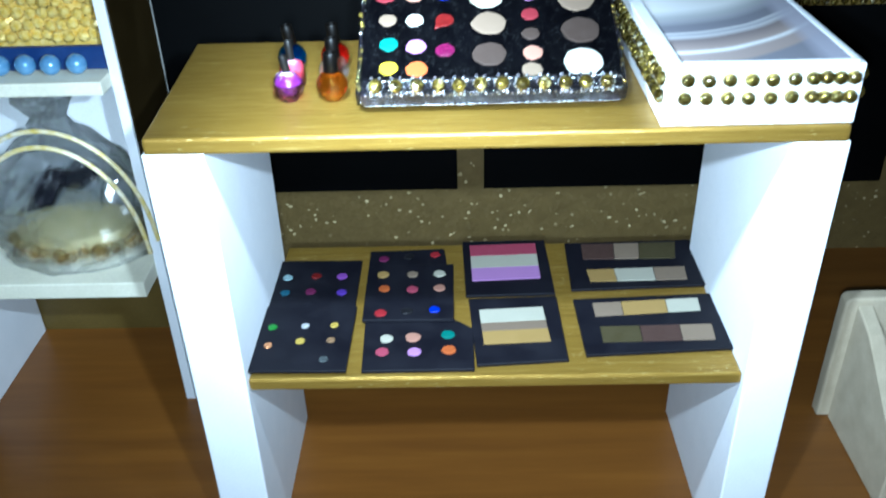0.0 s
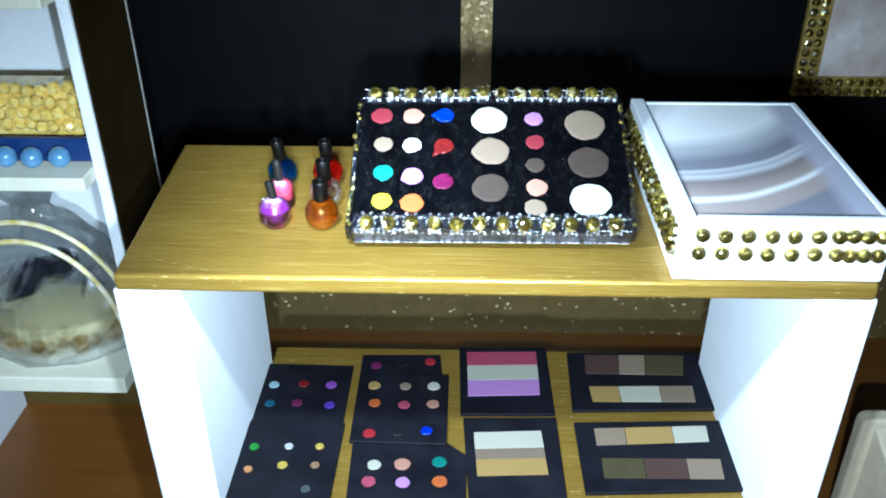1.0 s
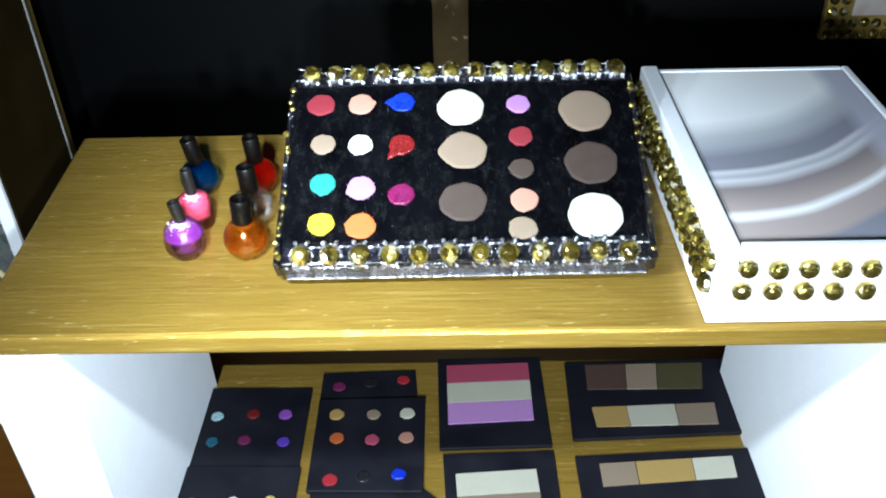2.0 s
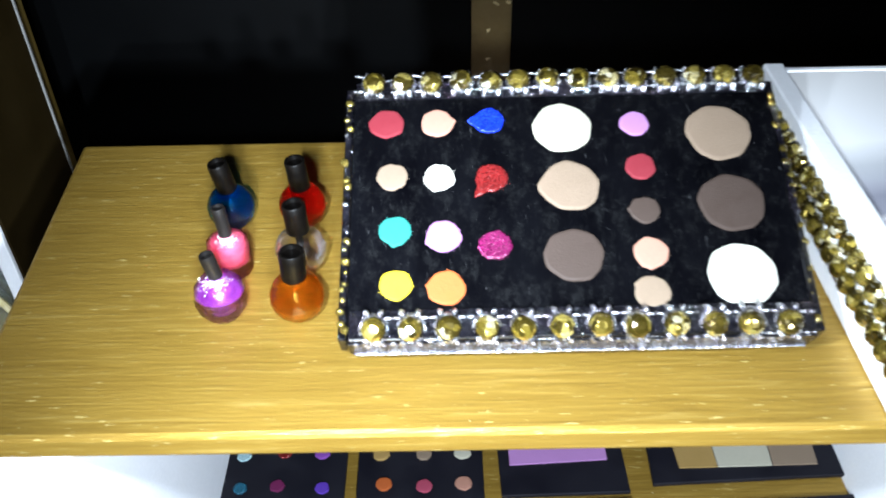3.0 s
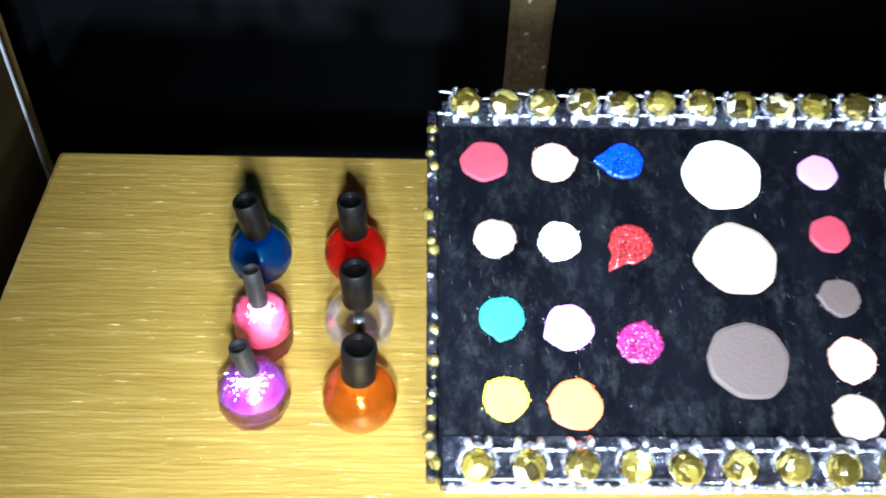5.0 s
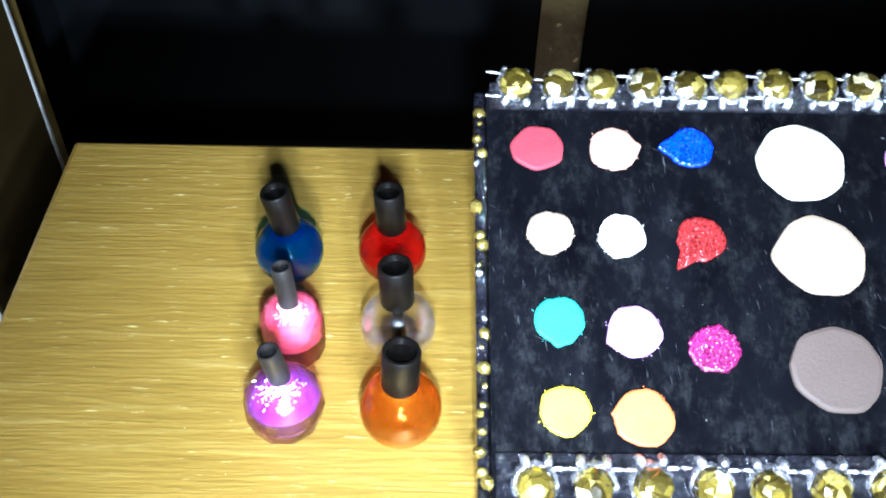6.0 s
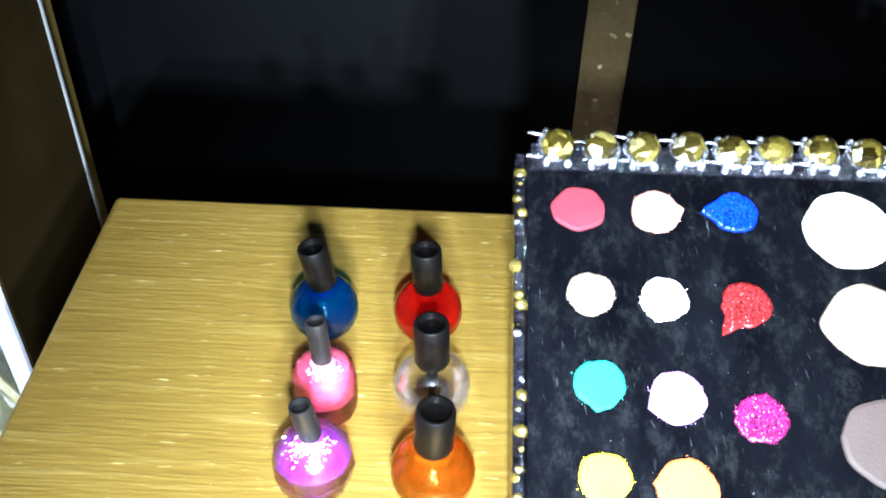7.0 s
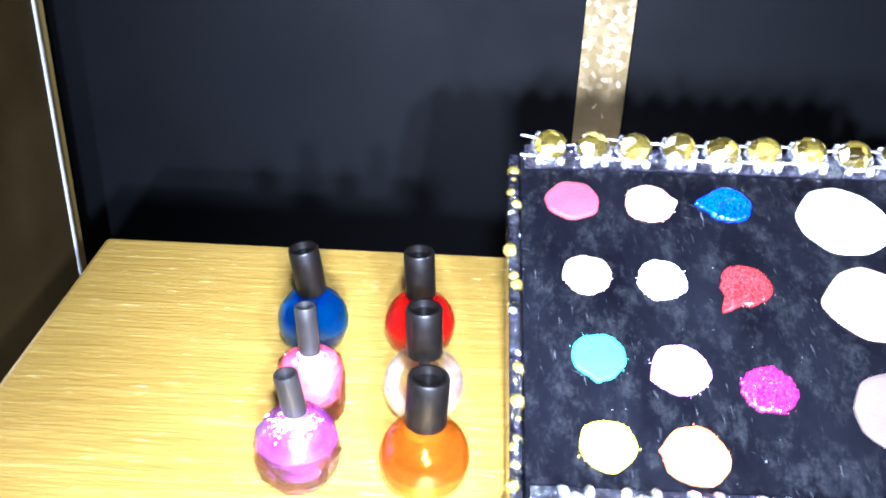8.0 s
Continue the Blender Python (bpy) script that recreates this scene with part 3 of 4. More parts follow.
def lacquer(name, tone, depth):
    """Coloured lacquer that lets the table shine through: tinted clear film over a little pigment."""
    m, t, b = nodes_of(name)
    v = coords(t)
    t.links.new(mix_of(t, range_of(t, noise_of(t, v, 320.0), 0.0, 1.0), tone, tuple(0.7 * q for q in tone)), b.inputs["Base Color"])
    b.inputs["Roughness"].default_value = 0.12
    tr = t.nodes.new("ShaderNodeBsdfTransparent")
    top = max(tone)
    tr.inputs[0].default_value = (*[(q / top) ** 0.45 for q in tone], 1)
    mx = t.nodes.new("ShaderNodeMixShader")
    mx.inputs[0].default_value = depth
    t.links.new(tr.outputs[0], mx.inputs[1])
    t.links.new(b.outputs[0], mx.inputs[2])
    t.links.new(mx.outputs[0], t.nodes["Material Output"].inputs["Surface"])
    return m


def bottle(name_label, colour, x, y, r, cap_r, cap_h, lean=(0, 0), cap=CAP, style="round", glass_rough=0.004, core=None, liquid=None, shoulder=None):
    b = thing("nail_polish_bottle", name_label, "nail polish", "nail polish bottles on the tabletop", at=pose(x, y, 0.1801))
    glass = clear("glass_" + str(len(bpy.data.materials)), colour, glass_rough, 1.5, 1.0, 0.0, 300.0, 0.45 if style != "round" else 0.30)
    if style == "round" and not liquid:
        glass = thin_glass("thin_clear_glass")
    if style == "barrel":
        prof = [(0.0, 0.0), (0.80 * r, 0.0), (0.95 * r, 0.10 * r), (r, 0.5 * r), (r, 1.45 * r), (0.92 * r, 1.8 * r), (0.62 * r, 2.02 * r), (0.30 * r, 2.08 * r), (0.0, 2.08 * r)]
        body = part("body", lathe(prof, 12), glass, b, "faceted barrel bead body")
        top = 2.05 * r
    elif style == "faceted":
        prof = [(0.0, 0.0), (0.55 * r, 0.0), (0.88 * r, 0.42 * r), (r, 0.95 * r), (0.90 * r, 1.42 * r), (0.62 * r, 1.78 * r), (0.32 * r, 1.90 * r), (0.0, 1.90 * r)]
        body = part("body", lathe(prof, 10), glass, b, "faceted crystal bead body")
        top = 1.86 * r
    else:
        prof = [(0.0, 0.0), (0.42 * r, 0.0)] + [(r * math.sin(a), r - r * 1.0 * math.cos(a)) for a in [radians(d) for d in range(28, 156, 12)]] + [(0.36 * r, 1.90 * r), (0.36 * r, 2.05 * r), (0.0, 2.05 * r)]
        body = part("body", lathe(prof, 28), glass, b, "round glass bead body", smooth=True)
        top = 1.90 * r
    if core:
        part("polish", lathe([(q * (0.82 if z > 0.6 * r else 0.60), z * 0.66 + 0.0024) for q, z in prof], 18), core, body, "glittering polish inside", smooth=True)
        part("collar", lathe([(cap_r, top + 0.0003), (0.42 * r, top - 0.06 * r), (0.48 * r, top - 0.16 * r), (cap_r, top - 0.1 * r)], 18), core, body, "tinted shoulder")
        # White flakes on the front only: glitter, plus the torch's glare given shape.
        q = random.Random(int(1e5 * r + 1e6 * y))
        shards = bmesh.new()
        for _ in range(230):
            a, out = radians(q.gauss(-80, 32)), q.triangular(0.30, 0.80, 0.36) * r
            k = next(i for i in range(len(prof) - 2, 0, -1) if prof[i][0] >= out)
            (r0, z0), (r1, z1) = prof[k], prof[k + 1]
            high = z0 + (z1 - z0) * (out - r0) / (r1 - r0) + 0.0001
            m = Matrix.Translation((out * math.cos(a), out * math.sin(a), high)) @ pose(0, 0, 0, q.uniform(0, 50), q.uniform(-30, 30), q.uniform(0, 90))
            lathe([(0.0, -0.00006), (q.uniform(0.00004, 0.00012), 0.0), (0.0, 0.00005)], 5, shards, m @ Matrix.Diagonal((q.uniform(1.0, 3.0), 1, 1, 1)))
        part("glitter_glare", shards, FROST_GLARE, body, "silvery glitter flakes that also stand in for glare on the shoulder")
    if liquid:
        tone, depth, level = liquid
        fill = lacquer("lacquer_" + str(len(bpy.data.materials)), tone, depth)
        low = [(0.0, 0.0006), (0.38 * r, 0.0006)] + [(0.88 * r * math.sin(a), r - 0.88 * r * math.cos(a)) for a in [radians(d) for d in range(34, level, 9)]]
        part("polish", lathe(low + [(0.0, low[-1][1])], 28), fill, body, "see-through lacquer inside", smooth=True)
        # Added inner shell: its dark tint imitates shade in the bead's upper half.
        if shoulder:
            high = [(0.93 * r * math.sin(a), r - 0.93 * r * math.cos(a)) for a in [radians(d) for d in range(84, 160, 9)]]
            part("shoulder", lathe([(0.86 * q, z) for q, z in high[:1]] + high, 28), lacquer("shade_lacquer", *shoulder), body, "added dark shell that paints shade into the upper half", smooth=True)
        w, h = 0.34 * r, 1.62 * r
        part("neck_ring", lathe([(w, h - 0.0003), (w + 0.0004, h), (w, h + 0.0003)], 24), fill, body, "thick glass ring under the neck", smooth=True)
    elif style == "round":
        # Dark tube in place of the hole that shows through the clear bead.
        part("channel", lathe([(0.00070, 0.22 * r), (0.00070, 1.80 * r)], 12), CAP, body, "dark tube standing in for the bead's threading hole")
    tilt = pose(0, 0, top, lean[1], lean[0], 0)
    c = lathe([(cap_r * 0.96, 0.0), (cap_r, 0.0002), (cap_r, cap_h - 0.0003), (cap_r * 0.94, cap_h), (cap_r * 0.80, cap_h), (cap_r * 0.76, cap_h - 0.0009), (0.0, cap_h - 0.0010)], 28)
    part("cap", c, cap, b, "hollow black tube cap" if cap is CAP else "thin dark grey tube cap", smooth=True, at=tilt)
    return b


bottle("round blue glass nail polish bottle with a black cap", (0.22, 0.74, 0.95), -0.0644, 0.0530, 0.0047, 0.00195, 0.0066, (-8, 4), liquid=((0.002, 0.060, 0.160), 0.12, 150))
bottle("round red glass nail polish bottle with a black cap", (0.98, 0.42, 0.22), -0.0502, 0.0533, 0.0047, 0.00200, 0.0066, (-3, 3), liquid=((0.46, 0.016, 0.002), 0.22, 150))
bottle("pink glitter barrel nail polish bottle with a thin cap", (0.95, 0.45, 0.55), -0.0623, 0.0392, 0.0041, 0.00125, 0.0064, (-4, -2), CAP_GREY, "barrel", 0.06, PINK_POLISH)
bottle("round clear glass nail polish bottle with a black cap", (0.97, 0.97, 0.96), -0.0489, 0.0394, 0.0048, 0.00212, 0.0062, (-2, 0))
bottle("faceted purple nail polish bottle with a thin cap", (0.93, 0.72, 0.93), -0.0617, 0.0272, 0.0048, 0.00130, 0.0052, (-9, 2), CAP_GREY, "faceted", 0.04, PURPLE_POLISH)
# Amber: the bright low fill colours in light gathered at the bottom.
bottle("round amber orange nail polish bottle with a black cap", (0.90, 0.62, 0.09), -0.0481, 0.0266, 0.0048, 0.00220, 0.0058, (2, 0), liquid=((0.80, 0.48, 0.010), 0.24, 62), shoulder=((0.15, 0.062, 0.003), 0.38))

# ---- white jewelled tray ----
TX0, TX1, TY0, TY1, TZ0, TZ1 = 0.0468, 0.1005, 0.0012, 0.0825, 0.1801, 0.1985
tray = thing("jewelled_tray", "white box tray with gold rhinestone sides and a satin print", "tray")
part("base", box(TX0, TX1, TY0, TY1, TZ0, TZ0 + 0.0145, 0.0005), WHITE, tray)
part("rim", box(TX0, TX0 + 0.0042, TY0, TY1, TZ0 + 0.0146, TZ1, 0.0004), WHITE, tray, "white raised rim")
part("rim", box(TX1 - 0.0018, TX1, TY0, TY1, TZ0 + 0.0146, TZ1 - 0.0010, 0.0004), WHITE, tray, "white raised rim")
part("rim", box(TX0 + 0.0044, TX1 - 0.002, TY0, TY0 + 0.0020, TZ0 + 0.0146, TZ1, 0.0004), WHITE, tray, "white raised rim")
part("rim", box(TX0 + 0.0044, TX1 - 0.002, TY1 - 0.0018, TY1, TZ0 + 0.0146, TZ1 - 0.0010, 0.0004), WHITE, tray, "white raised rim")
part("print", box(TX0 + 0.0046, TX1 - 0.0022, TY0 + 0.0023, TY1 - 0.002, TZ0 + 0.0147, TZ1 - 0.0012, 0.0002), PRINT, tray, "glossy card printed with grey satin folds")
for z in (0.1883, 0.1936):
    chain(tray, (0.0526, TY0 - 0.0001, z), (0.0058, 0, 0), 6, (0, -1, 0.1), GEM_SMALL)
    chain(tray, (0.0868, TY0 - 0.0002, z), (0.0036, 0, 0), 4, (0, -1, 0.1), GEM_SMALL)
    chain(tray, (TX0 - 0.0001, TY1 - 0.003, z), (0, -0.0040, 0), 20, (-1, 0, 0.25), GEM_SIDE)
    chain(tray, (TX1 + 0.0001, TY0 + 0.003, z), (0, 0.0040, 0), 19, (1, 0, 0.1), GEM_SMALL)

chain(tray, (TX0 - 0.0002, TY1 - 0.005, 0.19095), (0, -0.0040, 0), 19, (-1, 0, 0.3), STUD_SIDE)

# ---- small palettes lying on the shelf ----
SZ = 0.0886


def card_palette(label, corners, z=SZ, thick=0.0014):
    p = thing("eyeshadow_palette", label, "makeup palette", "small palettes on the shelf")
    part("card", prism([(x / 1000, y / 1000) for x, y in corners], z, z + thick, 0.0003), CARD, p, "black card")
    return p, z + thick


def dots(owner, z, r, rows):
    for i, (tone, x, y) in enumerate(rows):
        bm = daub(r / 1000 * rng.uniform(0.84, 1.02), 90 + i, None, 0.95, 0.0005)
        part("pigment", bm, PIGMENT[tone], owner, tone + " pigment dot", at=pose(x / 1000, y / 1000, z))


def stripes(owner, z, corners, tones, along, cuts=(1 / 3, 2 / 3)):
    """Strips of colour side by side inside four corners (front left, front right, back right, back left)."""
    a, b, c, d = [Vector((x / 1000, y / 1000, 0)) for x, y in corners]
    for tone, s0, s1 in zip(tones, (0.0, *cuts), (*cuts, 1.0)):
        s1 -= 0.005
        if along == "x":
            q = [a.lerp(b, s0), a.lerp(b, s1), d.lerp(c, s1), d.lerp(c, s0)]
        else:
            q = [a.lerp(d, s0), b.lerp(c, s0), b.lerp(c, s1), a.lerp(d, s1)]
        part("pigment", prism([v.to_2d() for v in q], z, z + 0.0005, 0.0001), PIGMENT[tone], owner, tone + " pigment strip")


p, z = card_palette("black card palette with six shimmering blue, red and violet dots", [(-86.0, 40.0), (-50.2, 39.0), (-50.2, 75.8), (-85.6, 76.4)])
dots(p, z, 2.05, [("sky", -79.0, 63.4), ("ruby", -67.7, 64.3), ("violet", -57.3, 63.9), ("petrol", -78.4, 52.8), ("plum", -68.5, 53.4), ("indigo", -56.3, 52.5)])
p, z = card_palette("black card palette with metallic silver, gold and copper dots", [(-84.0, 4.6), (-49.6, 4.1), (-49.2, 42.0), (-85.2, 42.4)], SZ + 0.0015, 0.0012)
dots(p, z, 1.70, [("green", -78.9, 29.0), ("silver", -67.0, 29.5), ("gilt", -56.4, 29.7), ("copper", -78.7, 18.4), ("gilt", -67.6, 20.6), ("bronze", -56.7, 20.9), ("steel", -58.0, 10.2)])
p, z = card_palette("black card palette with plum and red dots, half covered", [(-47.2, 66.0), (-15.0, 66.0), (-16.6, 83.6), (-47.4, 82.6)])
dots(p, z, 2.4, [("plum", -41.4, 76.0), ("ink", -31.2, 77.6), ("crimson", -20.4, 78.8)])
p, z = card_palette("black card palette with six warm nude and orange dots", [(-46.6, 32.6), (-12.8, 32.0), (-12.8, 69.6), (-47.0, 69.2)], SZ + 0.0015)
dots(p, z, 2.45, [("ochre", -40.7, 62.2), ("sand", -29.0, 62.0), ("cream", -18.4, 62.3), ("orange", -39.6, 52.4), ("pink", -28.8, 51.6), ("peach", -18.3, 52.3), ("crimson", -40.0, 36.4), ("ink", -30.2, 37.4), ("cobalt", -20.0, 38.2)])
p, z = card_palette("black card palette with six white, peach, teal and orange dots", [(-44.6, 5.4), (-5.8, 5.6), (-5.8, 28.4), (-12.9, 34.6), (-45.6, 34.8)])
dots(p, z, 2.75, [("cream", -37.0, 22.8), ("peach", -27.5, 23.4), ("teal", -15.0, 24.7), ("pink", -38.1, 15.3), ("orchid", -26.8, 15.1), ("orange", -14.6, 15.9)])
p, z = card_palette("black card palette with rose, white and lilac stripes", [(-8.2, 49.2), (26.2, 50.0), (25.4, 89.3), (-9.2, 89.0)])
stripes(p, z, [(-5.5, 58.8), (21.3, 60.2), (21.3, 86.2), (-6.1, 85.2)], ["orchid", "cream", "pink"], "y", (0.34, 0.68))
p, z = card_palette("black card palette with cream, nude and tan stripes", [(-5.0, 7.8), (26.8, 9.9), (26.3, 48.2), (-7.2, 47.2)])
stripes(p, z, [(-2.2, 18.6), (21.5, 19.9), (20.4, 40.8), (-3.4, 39.3)], ["ochre", "beige", "cream"], "y", (0.36, 0.60))
p, z = card_palette("black card palette with two bars of brown and beige squares", [(32.6, 52.2), (85.6, 54.4), (86.0, 87.6), (33.6, 86.4)])
stripes(p, z, [(40.5, 57.0), (78.4, 57.6), (79.2, 66.6), (40.0, 65.2)], ["ochre", "cream", "sand"], "x", (0.28, 0.675))
stripes(p, z, [(39.6, 73.2), (77.0, 73.0), (79.5, 85.0), (40.2, 84.5)], ["umber", "sand", "olive"], "x", (0.345, 0.61))
p, z = card_palette("black card palette with two bars of ochre, brown and white squares", [(33.0, 12.2), (85.5, 15.2), (85.4, 48.3), (32.4, 45.8)])
stripes(p, z, [(39.8, 18.8), (79.6, 19.4), (80.4, 28.4), (40.0, 27.8)], ["olive", "umber", "sand"], "x", (0.355, 0.71))
stripes(p, z, [(39.2, 34.1), (78.6, 37.0), (79.2, 44.8), (39.2, 42.4)], ["sand", "ochre", "cream"], "x", (0.27, 0.69))

# ---- shelf unit beside the table ----
unit = thing("shelf_unit", "white open shelf unit with a brown outer side panel", "shelf unit")
UX = -0.1389
part("side_panel", box(UX - 0.0008, UX, 0.0955, 0.1400, 0.0, 0.270, 0.0001), BROWN, unit, "brown faced outer panel")
part("side_board", box(UX - 0.0052, UX - 0.001, 0.0945, 0.1400, 0.0, 0.270, 0.0003), WHITE, unit, "white foam-board side")
part("edge_strip", box(UX - 0.005, UX + 0.0003, 0.1402, 0.1410, 0.0, 0.270, 0.0001), EDGE, unit, "white back edge strip")
part("divider", box(-0.2420, -0.2360, 0.0935, 0.1515, 0.0, 0.0705, 0.0004), WHITE, unit, "white foam-board leg")
part("back_board", box(-0.330, UX - 0.0054, 0.1525, 0.1560, 0.0, 0.270, 0.0003), GOLD_BOARD, unit, "dark gold back board")
part("back_liner", box(-0.330, UX - 0.0054, 0.1490, 0.1520, 0.0790, 0.270, 0.0003), WHITE, unit, "white liner board")
part("shelf", box(-0.330, UX - 0.0054, 0.0790, 0.1485, 0.0710, 0.0785, 0.0006), CREAM, unit, "cream lower shelf")
part("shelf", box(-0.330, UX - 0.0054, 0.0850, 0.1485, 0.1600, 0.1655, 0.0006), CREAM, unit, "cream middle shelf")
part("shelf", box(-0.330, UX - 0.0054, 0.0850, 0.1485, 0.2260, 0.2310, 0.0006), CREAM, unit, "cream top shelf")
part("side_wall", box(-0.334, -0.3302, 0.0900, 0.1560, 0.0, 0.270, 0.0004), WHITE, unit, "white foam-board side")

# ---- beads on the middle shelf ----
PEARL = surface("blue_pearl", (0.06, 0.20, 0.46), (0.22, 0.42, 0.62), (0.08, 0.14), metal=0.25, fine=400, coarse=150, bump=0.0, coat=0.8)
AMBER = surface("amber_bead", (0.80, 0.52, 0.05), (1.0, 0.84, 0.34), (0.05, 0.16), metal=0.2, fine=900, coarse=300, bump=0.0, coat=1.0, vary=0.3)
BLUE_BAND = surface("blue_ribbon", (0.008, 0.025, 0.11), (0.013, 0.04, 0.15), (0.3, 0.5), fine=900, coarse=120, bump=0.3)
pearls = thing("pearl_bracelet", "row of shiny light-blue pearls on a dark blue band", "bracelet")
part("band", box(-0.215, -0.1450, 0.0985, 0.1015, 0.1656, 0.1750, 0.0008), BLUE_BAND, pearls, "dark blue ribbon band")
pearl_mesh = mesh_of("pearl", ball(0.0040), PEARL, True)
for i in range(6):
    part("pearl", pearl_mesh, None, pearls, at=pose(-0.1556 - 0.0099 * i, 0.0938 + rng.uniform(-0.0004, 0.0004), 0.1657 + 0.0040))
beads = thing("bead_bracelet", "thick bracelet of sparkling amber-gold faceted beads", "bracelet")
bead_mesh = mesh_of("bead", lathe([(0.0, -0.0024), (0.0014, -0.0021), (0.0025, -0.0008), (0.0025, 0.0008), (0.0014, 0.0021), (0.0, 0.0024)], 7), AMBER)
part("roll", box(-0.222, -0.1446, 0.1090, 0.1250, 0.1656, 0.1905, 0.003), AMBER, beads, "amber fabric roll")
for row in range(4):
    for i in range(17):
        at = pose(-0.1470 - 0.0046 * i + (row % 2) * 0.0023 + rng.uniform(-0.0006, 0.0006), 0.1074 + rng.uniform(-0.0016, 0.0008), 0.1768 + 0.0046 * row + rng.uniform(-0.0008, 0.0008), rng.uniform(0, 180), rng.uniform(0, 180), 0)
        part("bead", bead_mesh, None, beads, at=at)

# ---- cellophane gift on the lower shelf ----
BX, BY, BZ = -0.1795, 0.1080, 0.0787
gift = thing("gift_bag", "clear crinkled cellophane bag tied with gold cord over gold beads", "gift bag")


def crinkled_dome():
    knots = [(0.030, 0.0), (0.0345, 0.004), (0.0350, 0.016), (0.0325, 0.030), (0.0265, 0.043), (0.0170, 0.053), (0.0085, 0.059), (0.0060, 0.064), (0.0105, 0.072), (0.0125, 0.078)]
    prof = [(0.0, 0.0)]
    for (r0, z0), (r1, z1) in zip(knots, knots[1:]):
        prof += [(r0 + (r1 - r0) * k / 3, z0 + (z1 - z0) * k / 3) for k in range(3)]
    bm = lathe(prof + [knots[-1]], 44)
    for v in bm.verts:
        if v.co.z > 0.001:
            crease = 1.0 - abs(noise.noise(v.co * 150.0)) * 2.0
            n = noise.noise(v.co * 80.0) * 0.0040 + crease * 0.0016 + noise.noise(v.co * 420.0) * 0.0014
            d = Vector((v.co.x, v.co.y, 0))
            v.co += (d.normalized() if d.length > 1e-6 else Vector((0, 0, 1))) * n * min(1.0, d.length / 0.012)
        v.co.y *= 0.72
    top = max(bm.faces, key=lambda f: f.calc_center_median().z)
    bmesh.ops.delete(bm, geom=[top], context="FACES_ONLY")
    return bm


film = part("bag", crinkled_dome(), CELLO, gift, "crinkled clear cellophane", at=pose(BX, BY, BZ))
shell = film.modifiers.new("thickness", "SOLIDIFY")
shell.thickness = 0.0003
DARK = surface("dark_ribbon", (0.004, 0.004, 0.008), (0.009, 0.009, 0.017), (0.5, 0.7), fine=900, coarse=90, bump=0.4, spec=0.1)
DRUM = surface("pale_yellow_card", (0.52, 0.45, 0.22), (0.62, 0.55, 0.30), (0.5, 0.7), fine=900, coarse=90, bump=0.2)
BOW = pose(BX + 0.002, BY - 0.010, BZ + 0.036, 62, 8, 10)
for loop in ([(-14, -11), (-3, -8), (1, 0), (3, 9), (-5, 8), (-11, 1)], [(1, 0), (8, -1), (15, 5), (13, 11), (6, 13), (3, 9)]):
    part("bow_loop", prism([(x / 1000, y / 1000) for x, y in loop], -0.0022, 0.0022, 0.0008, 0.86), DARK, gift, "dark navy ribbon bow loop", at=BOW)
part("bow_knot", lathe([(0.0, -0.003), (0.0022, -0.002), (0.0026, 0.001), (0.0014, 0.003), (0.0, 0.0034)], 10), DARK, gift, "dark navy ribbon knot", smooth=True, at=BOW @ pose(0.001, 0.003, 0))
part("card_base", lathe([(0.0, 0.0004), (0.029, 0.0004), (0.029, 0.0036), (0.027, 0.004), (0.0, 0.004)], 32), CREAM, gift, "cream round card base", at=pose(BX, BY, BZ) @ Matrix.Diagonal((1, 0.70, 1, 1)))
part("drum", lathe([(0.0, 0.0042), (0.0245, 0.0042), (0.0258, 0.0058), (0.0262, 0.0128), (0.0252, 0.0144), (0.018, 0.0150), (0.0, 0.0152)], 28), DRUM, gift, "pale yellow round drum", smooth=True, at=pose(BX, BY, BZ) @ Matrix.Diagonal((1, 0.68, 1, 1)))
GIFT_BEAD = surface("brown_gold_bead", (0.40, 0.23, 0.04), (0.85, 0.62, 0.20), (0.06, 0.2), metal=0.6, fine=900, coarse=500, bump=0.3, coat=1.0, vary=0.5)
gift_bead = mesh_of("gift_bead", ball(0.0041, 8, 5), GIFT_BEAD)
for i in range(26):
    a = math.tau * (i + rng.uniform(-0.3, 0.3)) / 26
    at = pose(BX + 0.0272 * math.cos(a), BY + 0.0188 * math.sin(a), BZ + 0.0078 + rng.uniform(-0.0010, 0.0016), rng.uniform(0, 90), 0, rng.uniform(0, 90)) @ Matrix.Scale(rng.uniform(0.6, 1.05), 4)
    part("bead", gift_bead, None, gift, at=at)
CORD = surface("gold_cord", (0.60, 0.46, 0.06), (0.88, 0.84, 0.70), (0.3, 0.5), metal=0.2, fine=1500, coarse=210, bump=0.4)
for k, (w, h, y) in enumerate(((0.040, 0.0625, -0.014), (0.0355, 0.0600, -0.024))):
    pts = [(BX + (0.004 if k else 0) + w * math.cos(a), BY + y, BZ + 0.001 + h * math.sin(a) ** 0.8) for a in [math.pi * q / 28 for q in range(1, 28)]]
    part("cord", tube(pts, 0.00105), CORD, gift, "thin gold cord")

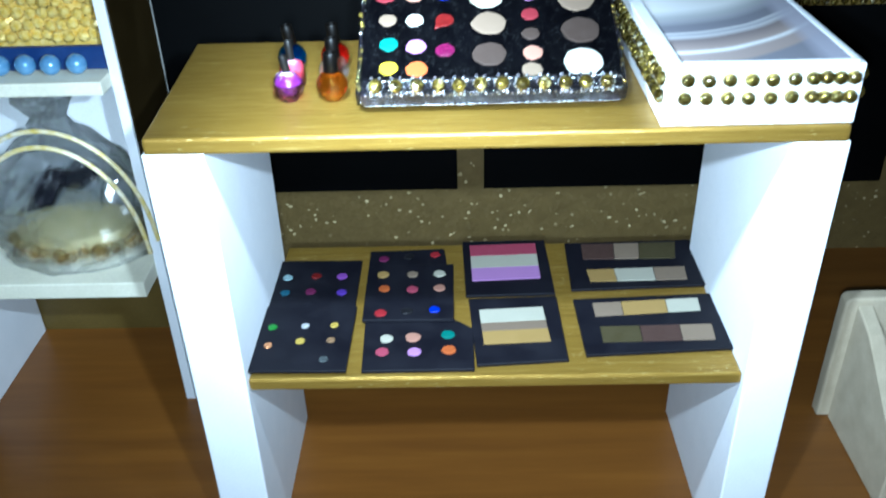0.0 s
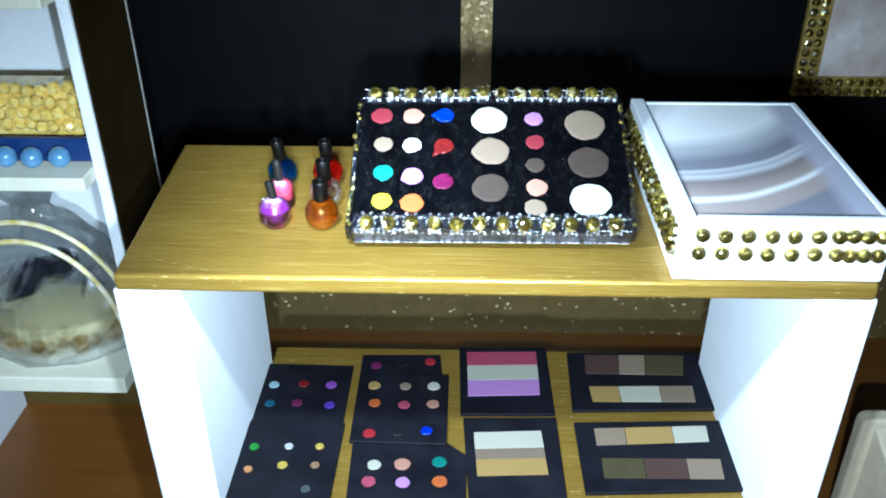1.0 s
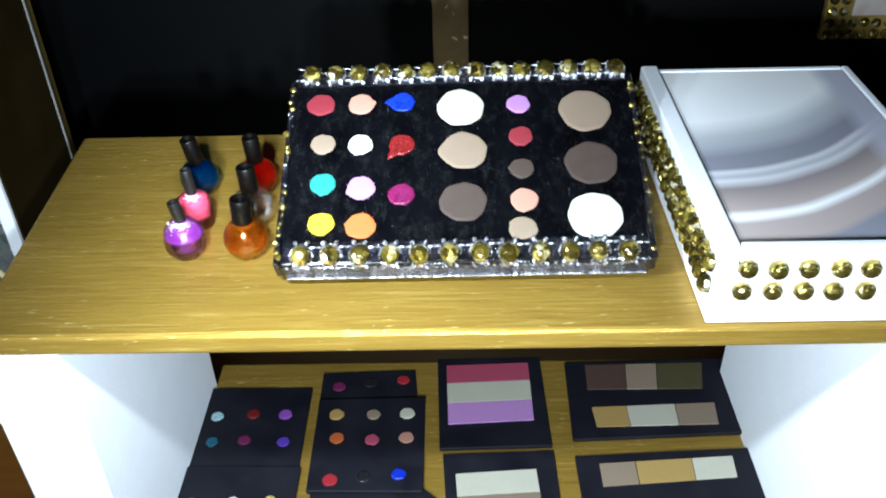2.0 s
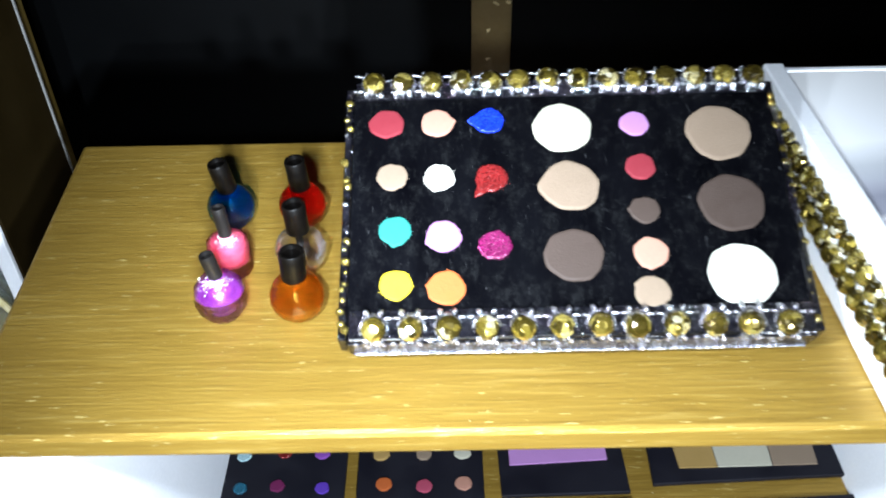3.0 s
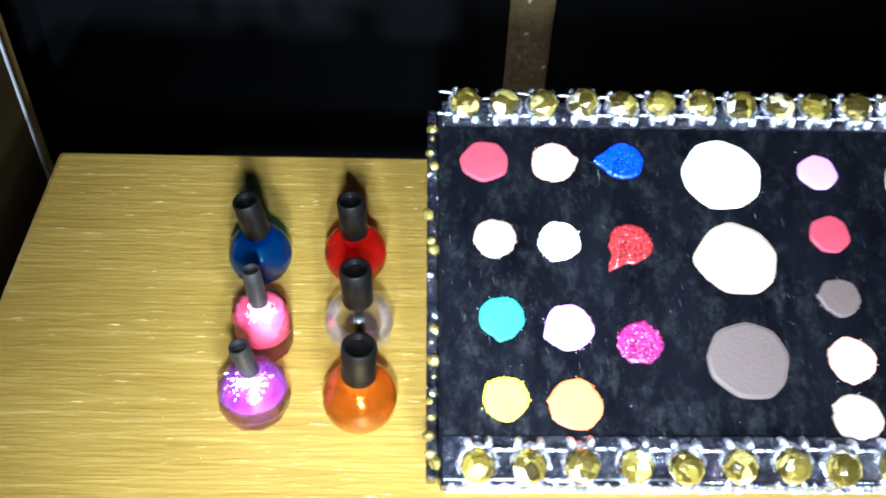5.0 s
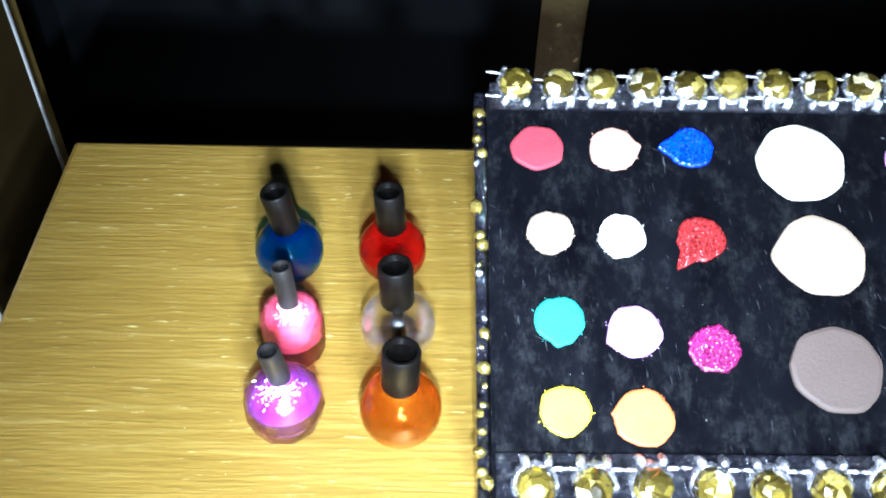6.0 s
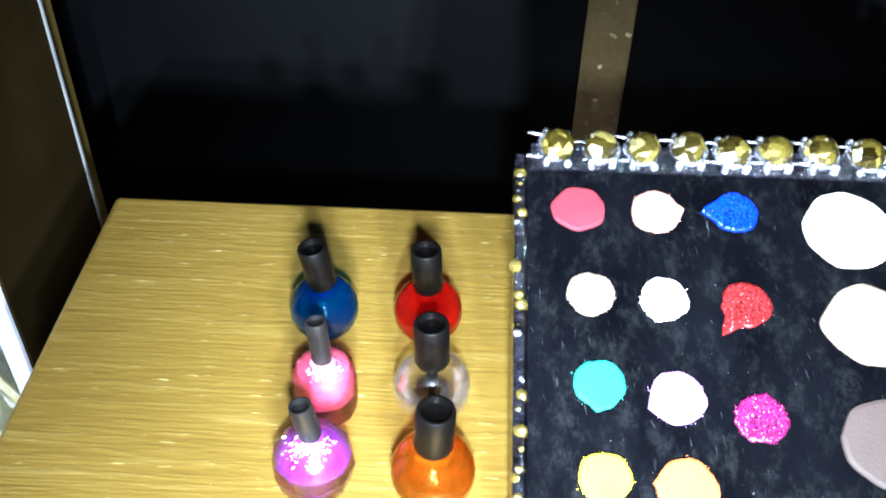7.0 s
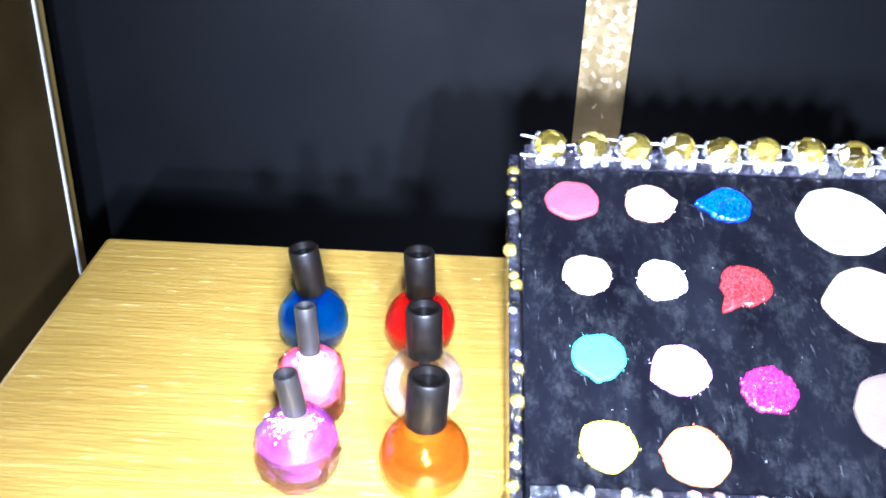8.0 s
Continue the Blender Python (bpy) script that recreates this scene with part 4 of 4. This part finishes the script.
# ---- rhinestone-framed panel on the back wall ----
FRAME_GOLD = surface("dull_gold_paper", (0.17, 0.115, 0.022), (0.26, 0.185, 0.045), (0.35, 0.5), metal=0.2, fine=900, coarse=140, bump=0.3)
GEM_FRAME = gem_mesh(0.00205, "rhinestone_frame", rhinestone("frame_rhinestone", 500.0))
glass = thing("wall_picture", "pale rose wall panel in a gold rhinestone frame", "picture frame")
MX, MZ, MWD, MHT = 0.150, 0.149, 0.12, 0.15
part("backing", box(MX, MX + MWD, 0.2158, 0.2193, MZ, MZ + MHT, 0.0004), FRAME_GOLD, glass, "dull gold backing board")
part("picture_panel", box(MX + 0.0105, MX + MWD - 0.0105, 0.2146, 0.2156, MZ + 0.0105, MZ + MHT - 0.0105, 0.0002), MIRROR, glass, "glossy pale rose panel")
for row in range(2):
    o = 0.0024 + row * 0.0048
    chain(glass, (MX + 0.0024, 0.2157, MZ + o), (0.0048, 0, 0), 24, (0, -1, 0), GEM_FRAME)
    chain(glass, (MX + o, 0.2157, MZ + 0.0121), (0, 0, 0.0048), 28, (0, -1, 0), GEM_FRAME)

# ---- cream chair beside the table ----
chair = thing("doll_armchair", "small cream felt-covered armchair with sloping arms", "chair")
SEAT = surface("brown_seat", (0.085, 0.055, 0.020), (0.13, 0.085, 0.035), (0.5, 0.7), fine=900, coarse=120, bump=0.3)
back_outline = [(0.1525, 0.0), (0.2350, 0.0), (0.2350, 0.0630), (0.2336, 0.0652), (0.2315, 0.0660), (0.1560, 0.0660), (0.1538, 0.0652), (0.1526, 0.0632)]
part("back_panel", prism(back_outline, -0.0035, 0.0035, 0.0012), FABRIC, chair, "cream padded back with rounded corners", at=pose(0, 0.0800, 0, 90, 0, 0))


def arm(x):
    bm = bmesh.new()
    outline = [(0.022, 0.0), (0.0762, 0.0), (0.0762, 0.0632), (0.062, 0.0580), (0.050, 0.0490), (0.034, 0.0370), (0.022, 0.0290)]
    a = [bm.verts.new((x, y, z)) for y, z in outline]
    b = [bm.verts.new((x + 0.0065, y, z)) for y, z in outline]
    n = len(a)
    bm.faces.new(a)
    bm.faces.new(b[::-1])
    for i in range(n):
        bm.faces.new((a[i], b[i], b[(i + 1) % n], a[(i + 1) % n]))
    bmesh.ops.bevel(bm, geom=list(bm.edges), offset=0.0008, segments=2, affect="EDGES", profile=0.5)
    return bm


part("arm", arm(0.1575), FABRIC, chair, "sloping cream arm panel")
part("arm", arm(0.2280), FABRIC, chair, "sloping cream arm panel")
part("seat", box(0.1642, 0.2278, 0.0240, 0.0763, 0.0120, 0.0165, 0.0012), SEAT, chair, "dark brown seat board")
part("front_panel", box(0.1642, 0.2278, 0.0245, 0.0290, 0.0, 0.0118, 0.0005), FABRIC, chair, "cream front panel")
